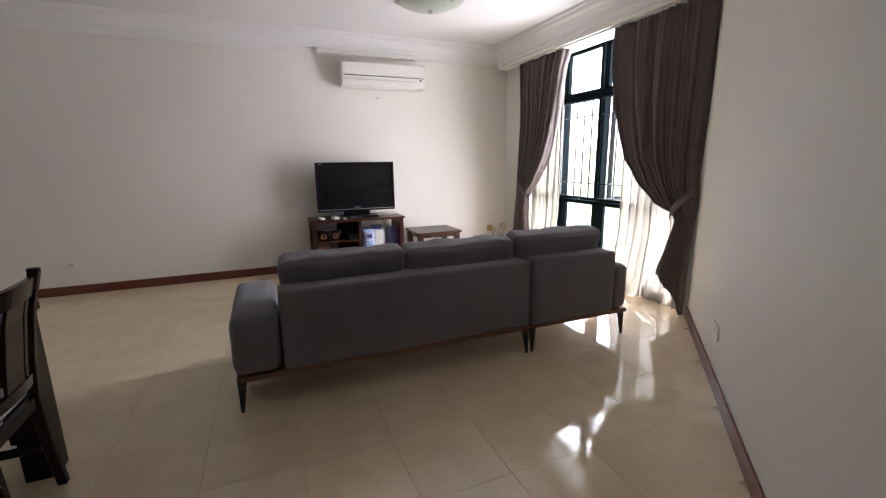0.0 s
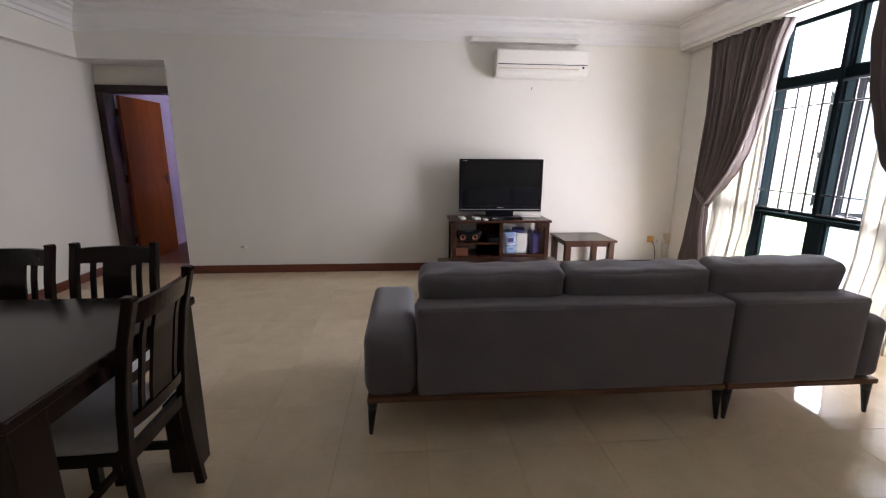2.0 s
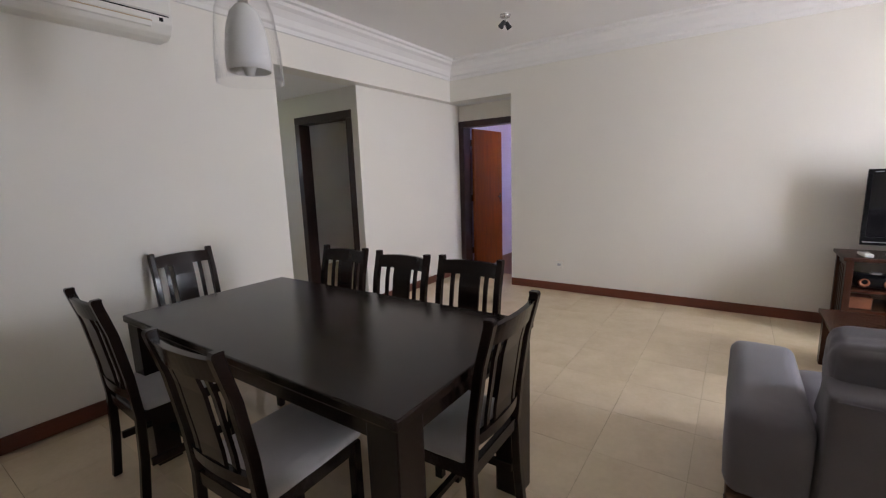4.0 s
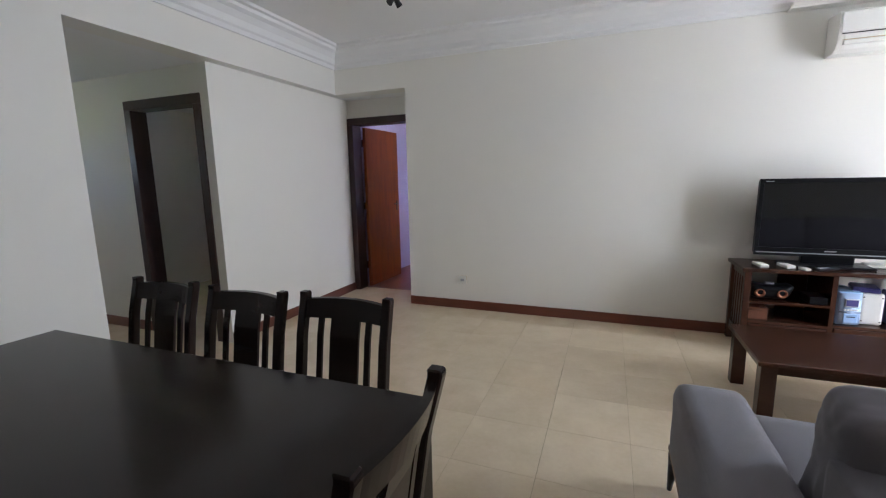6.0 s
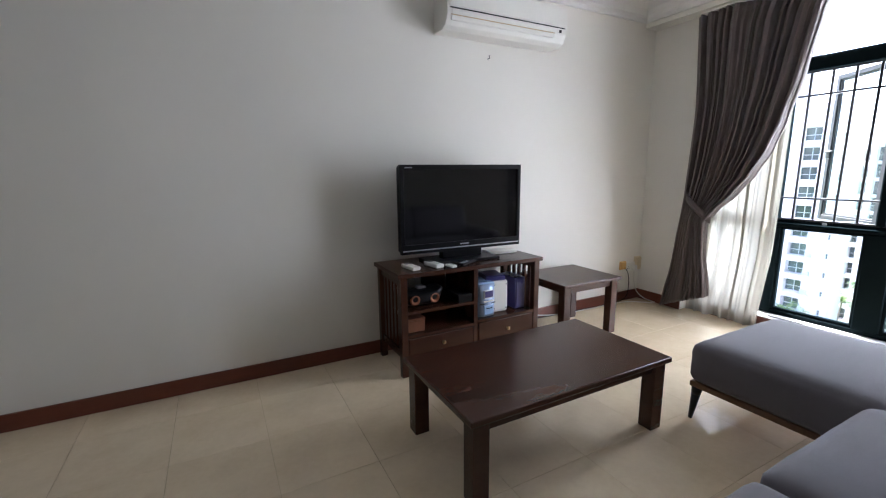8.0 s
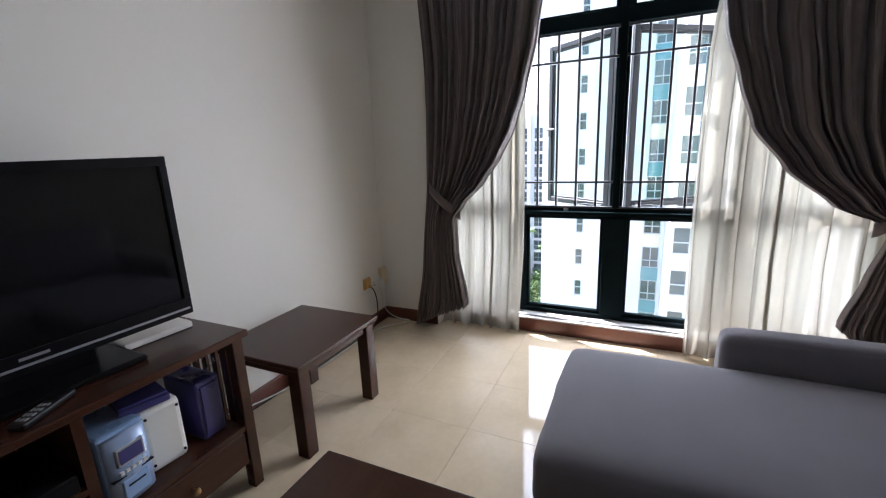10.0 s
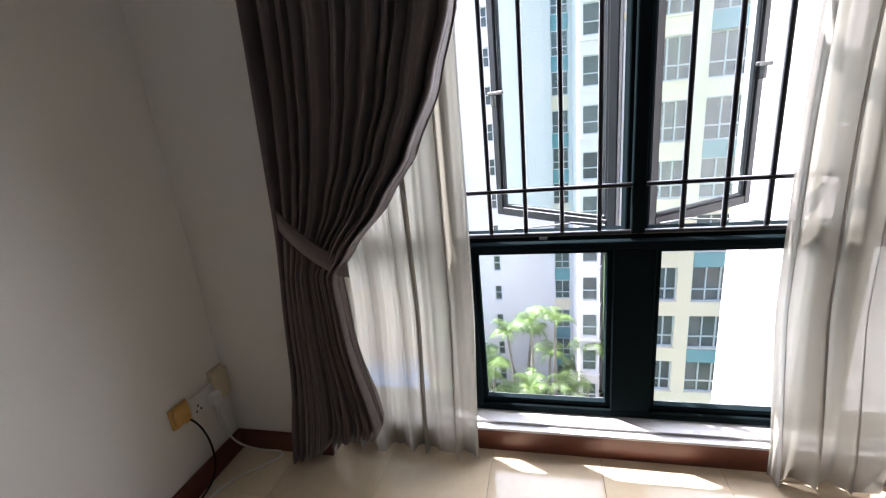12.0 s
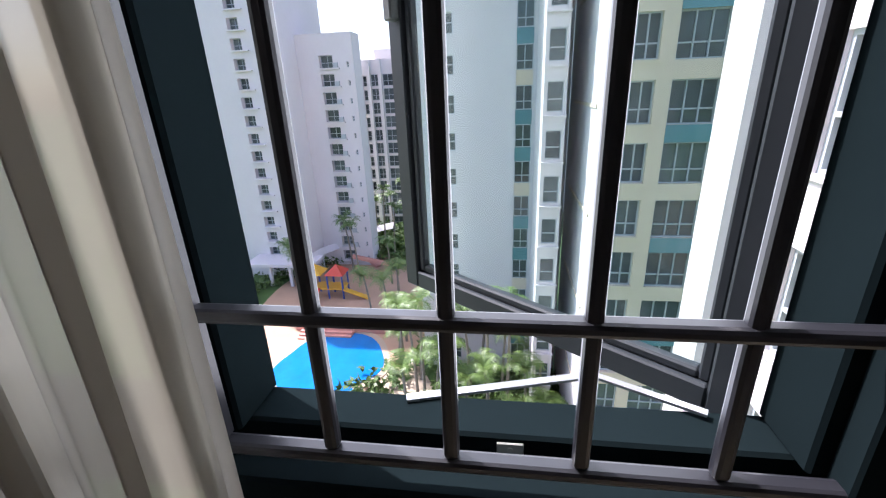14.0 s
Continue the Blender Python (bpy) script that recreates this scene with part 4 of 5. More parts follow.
part("gland", bx(-0.004, 0.022, -0.036, -0.022, -0.034, -0.010, bevel=0.004, seg=2), M_YPLASTIC, yb)
tw = thing("power_socket", pose(3.436, TY, 0.342), "white double power socket with a white plug", "socket")
part("plate", bx(-0.065, 0.065, -0.012, -0.001, -0.043, 0.043, bevel=0.003, seg=2), M_WPLASTIC, tw)
for cx in (-0.034, 0.034):
    part("switch", bx(cx - 0.007, cx + 0.007, -0.016, -0.011, 0.022, 0.036, bevel=0.002), M_WPLASTIC, tw)
for dx, z in ((-0.011, -0.018), (0.011, -0.018), (0.0, 0.002)):
    part("pin_hole", bx(-0.034 + dx - 0.003, -0.034 + dx + 0.003, -0.0132, -0.011, z - 0.005, z + 0.005), M_BPLASTIC, tw)
pl = thing("plug", pose(3.472, TY - 0.0125, 0.332), "white three-pin plug pushed into the socket", "plug")
part("body", bx(-0.024, 0.024, -0.034, 0, -0.026, 0.022, bevel=0.006, seg=2), M_WPLASTIC, pl)
part("collar", bx(-0.007, 0.007, -0.022, -0.008, -0.044, -0.026, bevel=0.003), M_WPLASTIC, pl)
nb = plate("network_box", pose(3.527, TY, 0.368), 0.078, 0.135, M_AGED, "cream plastic box on the wall by the corner")
part("cover", bx(-0.036, 0.036, -0.034, -0.011, -0.064, 0.064, bevel=0.006, seg=2), M_AGED, nb)
ds = DIAG @ Matrix.Translation((1.19, 0, 0.33)) @ Matrix.Rotation(math.pi if side < 0 else 0, 4, "Z")
plate("power_socket", ds, 0.15, 0.085, M_WPLASTIC, "white double power socket on the slanting wall", 1)


def cable(name, pts, r, material, label):
    cu = bpy.data.curves.new(name, "CURVE")
    cu.dimensions, cu.bevel_depth, cu.bevel_resolution = "3D", r, 2
    sp = cu.splines.new("NURBS")
    sp.points.add(len(pts) - 1)
    for p, q in zip(sp.points, pts):
        p.co = (*q, 1)
    sp.use_endpoint_u, sp.order_u = True, 4
    cu.materials.append(material)
    return tagged(new(name, cu), label, "cable")


cable("power_cable", [(3.332, 5.955, 0.338), (3.345, 5.935, 0.32), (3.375, 5.93, 0.22), (3.385, 5.945, 0.12), (3.375, 5.945, 0.05), (3.30, 5.94, 0.009), (3.1, 5.945, 0.008), (2.8, 5.95, 0.008), (2.5, 5.95, 0.008), (2.1, 5.96, 0.01), (1.95, 5.96, 0.05)], 0.004, M_BPLASTIC, "black cable running down to the skirting")
cable("plug_cable", [(3.472, 5.958, 0.29), (3.474, 5.958, 0.22), (3.485, 5.955, 0.13), (3.51, 5.93, 0.06), (3.545, 5.86, 0.008), (3.56, 5.76, 0.008), (3.52, 5.74, 0.008), (3.44, 5.83, 0.008), (3.33, 5.925, 0.008), (3.1, 5.925, 0.008), (2.8, 5.925, 0.008), (2.3, 5.94, 0.008), (2.0, 5.94, 0.1)], 0.0045, M_CABLE, "white cable looping over the floor tiles")

# ---- lamps ----
pend = thing("pendant_lamp", pose(-1.845, 2.35, 0), "unlit pendant with white inner shade and clear glass bell", "lamp")
bm = bmesh.new()
lathe(bm, [(0.0136, 2.19), (0.034, 2.182), (0.062, 2.15), (0.084, 2.08), (0.095, 1.99), (0.097, 1.93), (0.094, 1.90), (0.091, 1.90), (0.094, 1.93), (0.092, 1.99), (0.081, 2.08), (0.059, 2.145), (0.030, 2.175), (0.0136, 2.18)], (0, 0, 0), 36)
part("shade", bm, M_MILK, pend, "white enamel inner shade", True)
bm = bmesh.new()
lathe(bm, [(0.0204, 2.33), (0.0374, 2.32), (0.088, 2.26), (0.124, 2.15), (0.142, 1.99), (0.146, 1.85), (0.143, 1.85), (0.139, 1.99), (0.121, 2.148), (0.086, 2.255), (0.0360, 2.315), (0.0204, 2.325)], (0, 0, 0), 40)
gl = part("glass_bell", bm, M_CLEAR, pend, "clear glass bell", True)
gl.visible_shadow = False
bm = bmesh.new()
cyl(bm, (0, 0, 2.16), (0, 0, 2.33), 0.022, 0.022, 16)
cyl(bm, (0, 0, 2.33), (0, 0, CEIL), 0.004, 0.004, 8)
part("stem", bm, M_CHROME, pend)
bm = bmesh.new()
cyl(bm, (0, 0, CEIL - 0.03), (0, 0, CEIL), 0.06, 0.06, 24)
part("ceiling_rose", bm, M_MILK, pend)
bm = bmesh.new()
lathe(bm, [(0.0, 1.88), (0.02, 1.885), (0.032, 1.92), (0.028, 1.96), (0.015, 2.0), (0.013, 2.05)], (0, 0, 0), 16)
part("bulb", bm, M_MILK, pend, smooth=True)

cl = thing("ceiling_lamp", pose(1.85, 4.46, CEIL), "flush ceiling lamp with curved frosted green glass petals", "lamp")
bm = bmesh.new()
n = 14
top = {}
for i in range(n + 1):
    for j in range(n + 1):
        u, v = 2 * i / n - 1, 2 * j / n - 1
        top[i, j] = bm.verts.new((u * 0.30 * (1 - 0.12 * v * v), v * 0.30 * (1 - 0.12 * u * u), -0.125 + 0.075 * (u * u + v * v) - 0.03 * u * u * v * v))
for i in range(n):
    for j in range(n):
        bm.faces.new((top[i, j], top[i + 1, j], top[i + 1, j + 1], top[i, j + 1]))
thick(part("glass_dish", bm, M_LAMPGLASS, cl, smooth=True), 0.006)
bm = bmesh.new()
cyl(bm, (0, 0, -0.03), (0, 0, 0), 0.13, 0.13, 24)
cyl(bm, (0, 0, -0.14), (0, 0, -0.03), 0.012, 0.012, 10)
cyl(bm, (0, 0, -0.145), (0, 0, -0.125), 0.022, 0.022, 14)
part("mount", bm, M_CHROME, cl)

spot = thing("ceiling_spotlight", pose(-1.81, 4.92, CEIL), "small twin chrome ceiling spotlight", "lamp")
bm = bmesh.new()
cyl(bm, (0, 0, -0.02), (0, 0, 0), 0.045, 0.05, 20)
cyl(bm, (0, 0, -0.06), (0, 0, -0.02), 0.008, 0.008, 8)
part("base", bm, M_CHROME, spot)
for s in (-1, 1):
    bm = bmesh.new()
    cyl(bm, (0, 0.015 * s, -0.06), (0.02 * s, 0.05 * s, -0.11), 0.018, 0.026, 14)
    part("head", bm, M_BLACKMETAL, spot)


# ---- doors ----
def door_frame(name, boxes, label):
    d = thing(name, pose(0, 0, 0), label, "door", "", "structure")
    for b in boxes:
        part("frame", bx(*b, bevel=0.004), M_DFRAME, d)
    return d


d1 = door_frame("door_1", [(-3.235, -3.155, 6.335, 6.52, 0, 2.05), (-2.43, -2.35, 6.335, 6.52, 0, 2.05), (-3.235, -2.35, 6.335, 6.52, 2.05, 2.13)], "orange-brown bedroom door standing open in a dark frame")
hm = Matrix.Translation((-3.12, 6.53, 0)) @ Matrix.Rotation(radians(87), 4, "Z")
leaf = part("leaf", bx(0, 0.78, -0.02, 0.02, 0.008, 2.04, bevel=0.003, m=hm), M_DOOR, d1, "orange-brown veneered door leaf")
bm = bmesh.new()
box(bm, 0.70, 0.725, -0.028, -0.02, 0.96, 1.10, 0.002, 1, hm)
box(bm, 0.60, 0.72, -0.06, -0.045, 1.045, 1.062, 0.004, 1, hm)
box(bm, 0.705, 0.72, -0.06, -0.025, 1.045, 1.062, 0.003, 1, hm)
part("handle", bm, M_BLACKMETAL, leaf, "dark lever handle")
for z in (0.25, 1.02, 1.8):
    part("hinge", bx(-3.156, -3.14, 6.515, 6.54, z, z + 0.09), M_CHROME, d1)
d2 = door_frame("door_2", [(-4.25, -4.17, 4.385, 4.535, 0, 2.03), (-3.405, -3.325, 4.385, 4.535, 0, 2.03), (-4.25, -3.325, 4.385, 4.535, 2.03, 2.11)], "doorway with dark wooden frame off the passage")

# ---- outside ----
GZ = -24.0
M_WHITEWALL = mat("white_render", (0.66, 0.615, 0.62), 0.8, 0.05, 0.25, 3.0, 0.05)
M_CREAMWALL = mat("cream_render", (0.72, 0.60, 0.46), 0.8, 0.06, 0.3, 3.0, 0.05)
M_TEAL = mat("teal_spandrel_glass", (0.13, 0.27, 0.30), 0.15, 0.15, 0.6, 4.0)
M_FARGLASS = mat("dark_window_glass", (0.05, 0.065, 0.075), 0.08, 0.5, 0.5, 2.5, obj=0.4, rvar=0.03, tint=(0.15, 0.18, 0.18))
M_ALU = mat("grey_window_frame", (0.42, 0.45, 0.47), 0.4, 0.05)
M_CURTAINFAR = mat("pale_curtain_behind_glass", (0.5, 0.47, 0.42), 0.8, 0.2, 2.0, 20.0)
M_ORANGE = mat("brown_blind", (0.17, 0.125, 0.10), 0.7, 0.1)
M_GRASS = mat("lawn_and_planting", (0.07, 0.13, 0.03), 0.9, 0.4, 0.25, 3.0, 0.3)
M_DECK = mat("terracotta_paving", (0.42, 0.27, 0.18), 0.7, 0.15, 0.4, 5.0)
M_SAND = mat("sandstone_coping", (0.40, 0.32, 0.235), 0.7, 0.1, 1.0, 6.0)
M_WATER = mat("pool_water", (0.008, 0.16, 0.47), 0.05, 0.12, 0.5, 2.0, 0.15, rvar=0.02, bump_scale=1.5)
M_LEAF = mat("palm_frond_green", (0.055, 0.125, 0.02), 0.45, 0.45, 0.8, 8.0, isle=0.6, tint=(0.16, 0.25, 0.055))
M_SHRUB = mat("shrub_green", (0.045, 0.10, 0.018), 0.5, 0.45, 0.8, 8.0, isle=0.6, tint=(0.12, 0.19, 0.04))
M_TRUNK = mat("palm_trunk", (0.22, 0.19, 0.15), 0.85, 0.25, 3.0, 20.0, 0.3)
M_RED = mat("red_play_plastic", (0.55, 0.06, 0.03), 0.4, 0.1)
M_YELLOW = mat("yellow_play_plastic", (0.70, 0.38, 0.03), 0.4, 0.1)
M_PLAYBLUE = mat("blue_play_plastic", (0.03, 0.08, 0.32), 0.4, 0.1)
M_PINK = mat("salmon_painted_concrete", (0.60, 0.28, 0.22), 0.7, 0.1)

solid("ground", [(-400, 1500, -1200, 1500, GZ - 0.5, GZ)], M_GRASS, "green lawn and planting far below the window", "ground")


def blob(bm, cx, cy, rx, ry, z0, z1, seed, n=48, wob=0.12):
    rng = random.Random(seed)
    ph = [rng.uniform(0, 6.28) for _ in range(3)]
    ring = []
    for k in range(n):
        a = 2 * math.pi * k / n
        r = 1 + wob * (math.sin(2 * a + ph[0]) + 0.6 * math.sin(3 * a + ph[1]) + 0.3 * math.sin(5 * a + ph[2]))
        ring.append((cx + rx * r * math.cos(a), cy + ry * r * math.sin(a)))
    lo = [bm.verts.new((x, y, z0)) for x, y in ring]
    hi = [bm.verts.new((x, y, z1)) for x, y in ring]
    bm.faces.new(hi)
    for k in range(n):
        bm.faces.new((lo[k], lo[(k + 1) % n], hi[(k + 1) % n], hi[k]))


# unseen slab added over the lawn so light bounced indoors isn't green
solid("pavement_bounce_slab", [(-60, -6, -40, 40, GZ, GZ + 0.05)], M_SAND, "unseen pale slab added to bounce neutral light into the passage", "pavement")
bm = bmesh.new()
blob(bm, 47, 25, 17, 13, GZ, GZ + 0.06, 4)
tagged(new("pavement", finish(bm, "pavement", M_DECK)), "terracotta pool deck paving", "pavement", "", "structure")
bm = bmesh.new()
blob(bm, 29.5, 13.2, 8.0, 3.4, GZ, GZ + 0.10, 8)
tagged(new("garden_path", finish(bm, "garden_path", M_SAND)), "pale sandstone path along the pool edge", "path", "", "structure")
bm, water = bmesh.new(), bmesh.new()
for k, (cx, cy, rx, ry, sd) in enumerate(((37.4, 21.6, 4.9, 5.6, 7), (23.6, 18.0, 4.6, 6.0, 3), (30.4, 21.0, 4.6, 4.2, 6))):
    blob(bm, cx, cy, rx + 0.7, ry + 0.7, GZ, GZ + 0.18 + 0.008 * k, sd, 64, 0.07)
    blob(water, cx, cy, rx, ry, GZ, GZ + 0.22 + 0.008 * k, sd, 64, 0.07)
tagged(new("pool_coping", finish(bm, "pool_coping", M_SAND)), "pale sandstone rim round the pool", "pool edge", "", "structure")
tagged(new("water", finish(water, "water", M_WATER)), "bright blue swimming pool water", "pool", "", "structure")


def far_window(w, h, cols=2, split=0.33):
    """Shared meshes for a window: one joined frame of bars, dark glass behind them."""
    bm = bmesh.new()
    step = (w - 0.07) / cols
    holes = []
    for k in range(cols):
        y = -w / 2 + 0.07 + k * step
        holes += [(y, y + step - 0.07, 0.07, h * split), (y, y + step - 0.07, h * split + 0.07, h - 0.07)]
    wall_with_openings(bm, -0.06, -w / 2, w / 2, 0, h, holes, 0.08)
    gl = bmesh.new()
    box(gl, 0.02, 0.06, -w / 2, w / 2, 0, h)
    return finish(bm, "window", M_ALU), finish(gl, "pane", M_FARGLASS)


def place(name, meshes, parent, x, y, z, yaw=0):
    """A window with its dark pane behind the frame."""
    ob = new(name, meshes[0])
    ob.parent = parent
    ob.location = (x, y, z)
    ob.rotation_euler = (0, 0, radians(yaw))
    pn = new("pane", meshes[1])
    pn.parent = ob
    return ob


def wall_with_openings(bm, x, y0, y1, z0, z1, openings, t=0.35):
    """One connected wall facing -x, with openings (ya, yb, za, zb) cut through it."""
    ys = sorted({y0, y1, *[v for o in openings for v in o[:2]]})
    zs = sorted({z0, z1, *[min(z1, max(z0, v)) for o in openings for v in o[2:]]})
    verts = {}

    def vert(i, j, k):
        if (i, j, k) not in verts:
            verts[i, j, k] = bm.verts.new((x + t * k, ys[i], zs[j]))
        return verts[i, j, k]

    def solid_cell(i, j):
        if not (0 <= i < len(ys) - 1 and 0 <= j < len(zs) - 1):
            return False
        cy, cz = (ys[i] + ys[i + 1]) / 2, (zs[j] + zs[j + 1]) / 2
        return not any(o[0] < cy < o[1] and o[2] < cz < o[3] for o in openings)

    for i in range(len(ys) - 1):
        for j in range(len(zs) - 1):
            if not solid_cell(i, j):
                continue
            for k in (0, 1):
                bm.faces.new([vert(*c, k) for c in ((i, j), (i + 1, j), (i + 1, j + 1), (i, j + 1))])
            for di, dj, a, b in ((-1, 0, (i, j), (i, j + 1)), (1, 0, (i + 1, j), (i + 1, j + 1)), (0, -1, (i, j), (i + 1, j)), (0, 1, (i, j + 1), (i + 1, j + 1))):
                if not solid_cell(i + di, j + dj):
                    bm.faces.new([vert(*a, 0), vert(*b, 0), vert(*b, 1), vert(*a, 1)])


# cream block
cream = thing("apartment_building", pose(0, 0, GZ), "cream apartment block with paired grey-framed windows", "building", "apartment blocks")
FL = 2.82
w1, w2 = far_window(1.6, 1.95, 3), far_window(2.1, 2.0, 3)
ops = []
for k in range(-8, 9):
    zt = 1.27 + FL * k - GZ
    for c, w in ((-1.4, 1.6), (-3.95, 2.1), (-7.2, 1.6), (-9.8, 2.1)):
        ops.append((c - w / 2, c + w / 2, zt - (1.95 if w == 1.6 else 2.0), zt))
bm = bmesh.new()
wall_with_openings(bm, 25.5, -12.5, -0.2, 0, 50, ops)
part("facade", bm, M_CREAMWALL, cream)
part("body", bx(25.85, 38.0, -12.5, -0.2, 0, 50), M_WHITEWALL, cream, "white side wall")
part("parapet", bx(25.3, 38.2, -12.7, -0.1, 50, 51), M_WHITEWALL, cream)
for i, (a, b, z0, z1) in enumerate(ops):
    place("window", w1 if b - a < 1.8 else w2, cream, 25.72, (a + b) / 2, z0)
    if b - a < 1.8:
        part("sill", bx(25.42, 25.52, a - 0.08, b + 0.08, z0 - 0.1, z0 - 0.005), M_CREAMWALL, cream)
    elif (i // 4) % 2 == 0:
        part("spandrel", bx(25.47, 25.56, a, b, z0 - FL + 2.0, z0 - 0.005), M_TEAL, cream, "blue-grey spandrel panel")
for z in (6, 12, 18, 24, 30, 36):
    part("band", bx(28, 36, -0.205, -0.14, z, z + 0.2), M_CREAMWALL, cream)

# white block with a glazed strip and a bay
white = thing("apartment_building", pose(0, 0, GZ), "tall white block with teal glazed strip and small windows", "building", "apartment blocks")
slit, bay_w = far_window(0.6, 1.4, 1, 0.5), far_window(1.0, 1.75, 1, 0.4)
ops = [(8.5, 9.1, 0.85 + FL * k, 2.25 + FL * k) for k in range(17)]
bm = bmesh.new()
wall_with_openings(bm, 38.0, -0.15, 12.0, 0, 52, ops + [(2.6, 3.85, 0, 52)])
part("facade", bm, M_WHITEWALL, white)
part("body", bx(38.35, 50, -0.15, 12.0, 0, 52), M_WHITEWALL, white)
for a, b, z0, z1 in ops:
    place("window", slit, white, 38.2, (a + b) / 2, z0)
strip = far_window(1.25, 1.75, 2)
for k in range(18):
    place("window", strip, white, 38.15, 3.225, FL * k + 1.0)
    part("spandrel", bx(38.08, 38.2, 2.6, 3.85, FL * k - 0.07, FL * k + 0.99), M_TEAL if k % 3 else M_CREAMWALL, white, "teal spandrel panel")
bops = [(1.2, 2.15, 1.15 + FL * k, 2.9 + FL * k) for k in range(17)]
bm = bmesh.new()
wall_with_openings(bm, 31.0, 1.0, 2.35, 0, 52, bops)
part("bay", bm, M_WHITEWALL, white)
part("bay", bx(31.36, 38.0, 1.0, 2.35, 0, 52), M_WHITEWALL, white)
for a, b, z0, z1 in bops:
    place("window", bay_w, white, 31.15, 1.675, z0)
    part("ledge", bx(30.8, 31.02, 0.95, 2.4, z0 - 0.3, z0 - 0.18), M_WHITEWALL, white)


# towers beyond the pool
def tower(x, y0, y1, top, cols, label, deep=14, pitch=2.3):
    """A white tower: recessed columns of openings with balcony slabs, and small slit windows."""
    t = thing("apartment_building", pose(0, 0, GZ), label, "building", "apartment blocks")
    h = top - GZ
    n = int((h - 0.8) / pitch)
    ops = []
    for y, w, hh, kind in cols:
        for k in range(n):
            ops.append((y - w / 2, y + w / 2, 0.9 + pitch * k, 0.9 + hh + pitch * k))
    bm = bmesh.new()
    wall_with_openings(bm, x, y0, y1, 0, h, ops, 1.1)
    part("facade", bm, M_WHITEWALL, t)
    part("body", bx(x + 1.1, x + deep, y0, y1, 0, h), M_WHITEWALL, t)
    if deep > 8:
        part("roof", bx(x + 3, x + deep - 3, y0 + 2, y1 - 2, h, h + 1.8), M_WHITEWALL, t)
    for y, w, hh, kind in cols:
        me = far_window(w, hh, 2 if w > 1 else 1, 0.4)
        for k in range(n):
            z = 0.9 + pitch * k
            place("window", me, t, x + (0.75 if kind else 0.2), y, z)
            if kind:
                part("balcony", bx(x - 0.45, x + 0.5, y - w / 2 - 0.9, y + w / 2, z - 0.18, z - 0.02), M_WHITEWALL, t)
                if kind > 1:
                    part("condenser", bx(x - 0.4, x - 0.05, y - w / 2 - 0.7, y - w / 2 - 0.1, z - 0.02, z + 0.6), M_ALU, t)
    return t


tower(58, 32.3, 56, 30, [(37.9, 1.5, 1.35, 1), (34.4, 0.35, 0.7, 0), (47, 1.6, 1.4, 1)], "tall white apartment tower with a recessed window column")
tower(62.5, 24.5, 33, 8.7, [(28.3, 1.9, 1.55, 2), (25.3, 0.3, 0.7, 0)], "white apartment tower with stacked balconies and condensers", 3.2)
far = tower(80, 17, 29.5, 6.4, [(28.7, 1.0, 1.7, 1), (26.9, 1.4, 1.9, 0), (24.6, 1.8, 1.9, 0), (21.5, 1.8, 1.9, 0)], "distant white tower with dark glazed columns")
for y in (27.9, 25.9, 23.2, 20.0):
    part("pier", bx(79.5, 80, y - 0.3, y + 0.3, 0, 30.4), M_WHITEWALL, far)
tower(92, -30, 20, 30, [(14, 1.6, 1.7, 1), (8, 1.6, 1.7, 0)], "white apartment block behind the gardens", 14, 2.95)

# neighbouring wing, at right angles to the window
wing = thing("apartment_wing", pose(0, 0, GZ), "sunlit white wing of the same block with grey windows", "building")
WY = 0.5
wops = [(8.5, 9.82, 2.81 * k - GZ, 1.75 + 2.81 * k - GZ) for k in range(-8, 7)]
bm = bmesh.new()
wall_with_openings(bm, 0, 4.05, 11.1, 0, 50, [(a, b, z0, z1) for a, b, z0, z1 in wops], 0.3)
bm.transform(Matrix.Translation((0, WY, 0)) @ Matrix(((0, 1, 0, 0), (-1, 0, 0, 0), (0, 0, 1, 0), (0, 0, 0, 1))))
part("facade", bm, M_WHITEWALL, wing)
part("body", bx(4.05, 11.1, WY - 9, WY - 0.32, 0, 50), M_WHITEWALL, wing)
ww = far_window(1.32, 1.75, 2, 0.42)
for i, (a, b, z0, z1) in enumerate(wops):
    place("window", ww, wing, (a + b) / 2, WY - 0.12, z0, -90)
    part("sill", bx(a - 0.06, b + 0.06, WY - 0.02, WY + 0.06, z0 - 0.07, z0 - 0.004), M_WHITEWALL, wing)
part("blind", bx(8.6, 9.15, WY - 0.115, WY - 0.10, 0.1 - GZ, 1.65 - GZ), M_ORANGE, wing, "brown blind behind the glass")
for k in range(14):
    part("ledge", bx(11.3, 12.3, WY - 1.2, WY - 0.1, 1.2 * k + 2, 1.2 * k + 2.1), M_ALU, wing)
part("service_shaft", bx(12.3, 13.4, WY - 3, WY - 0.2, 0, 50), M_WHITEWALL, wing)

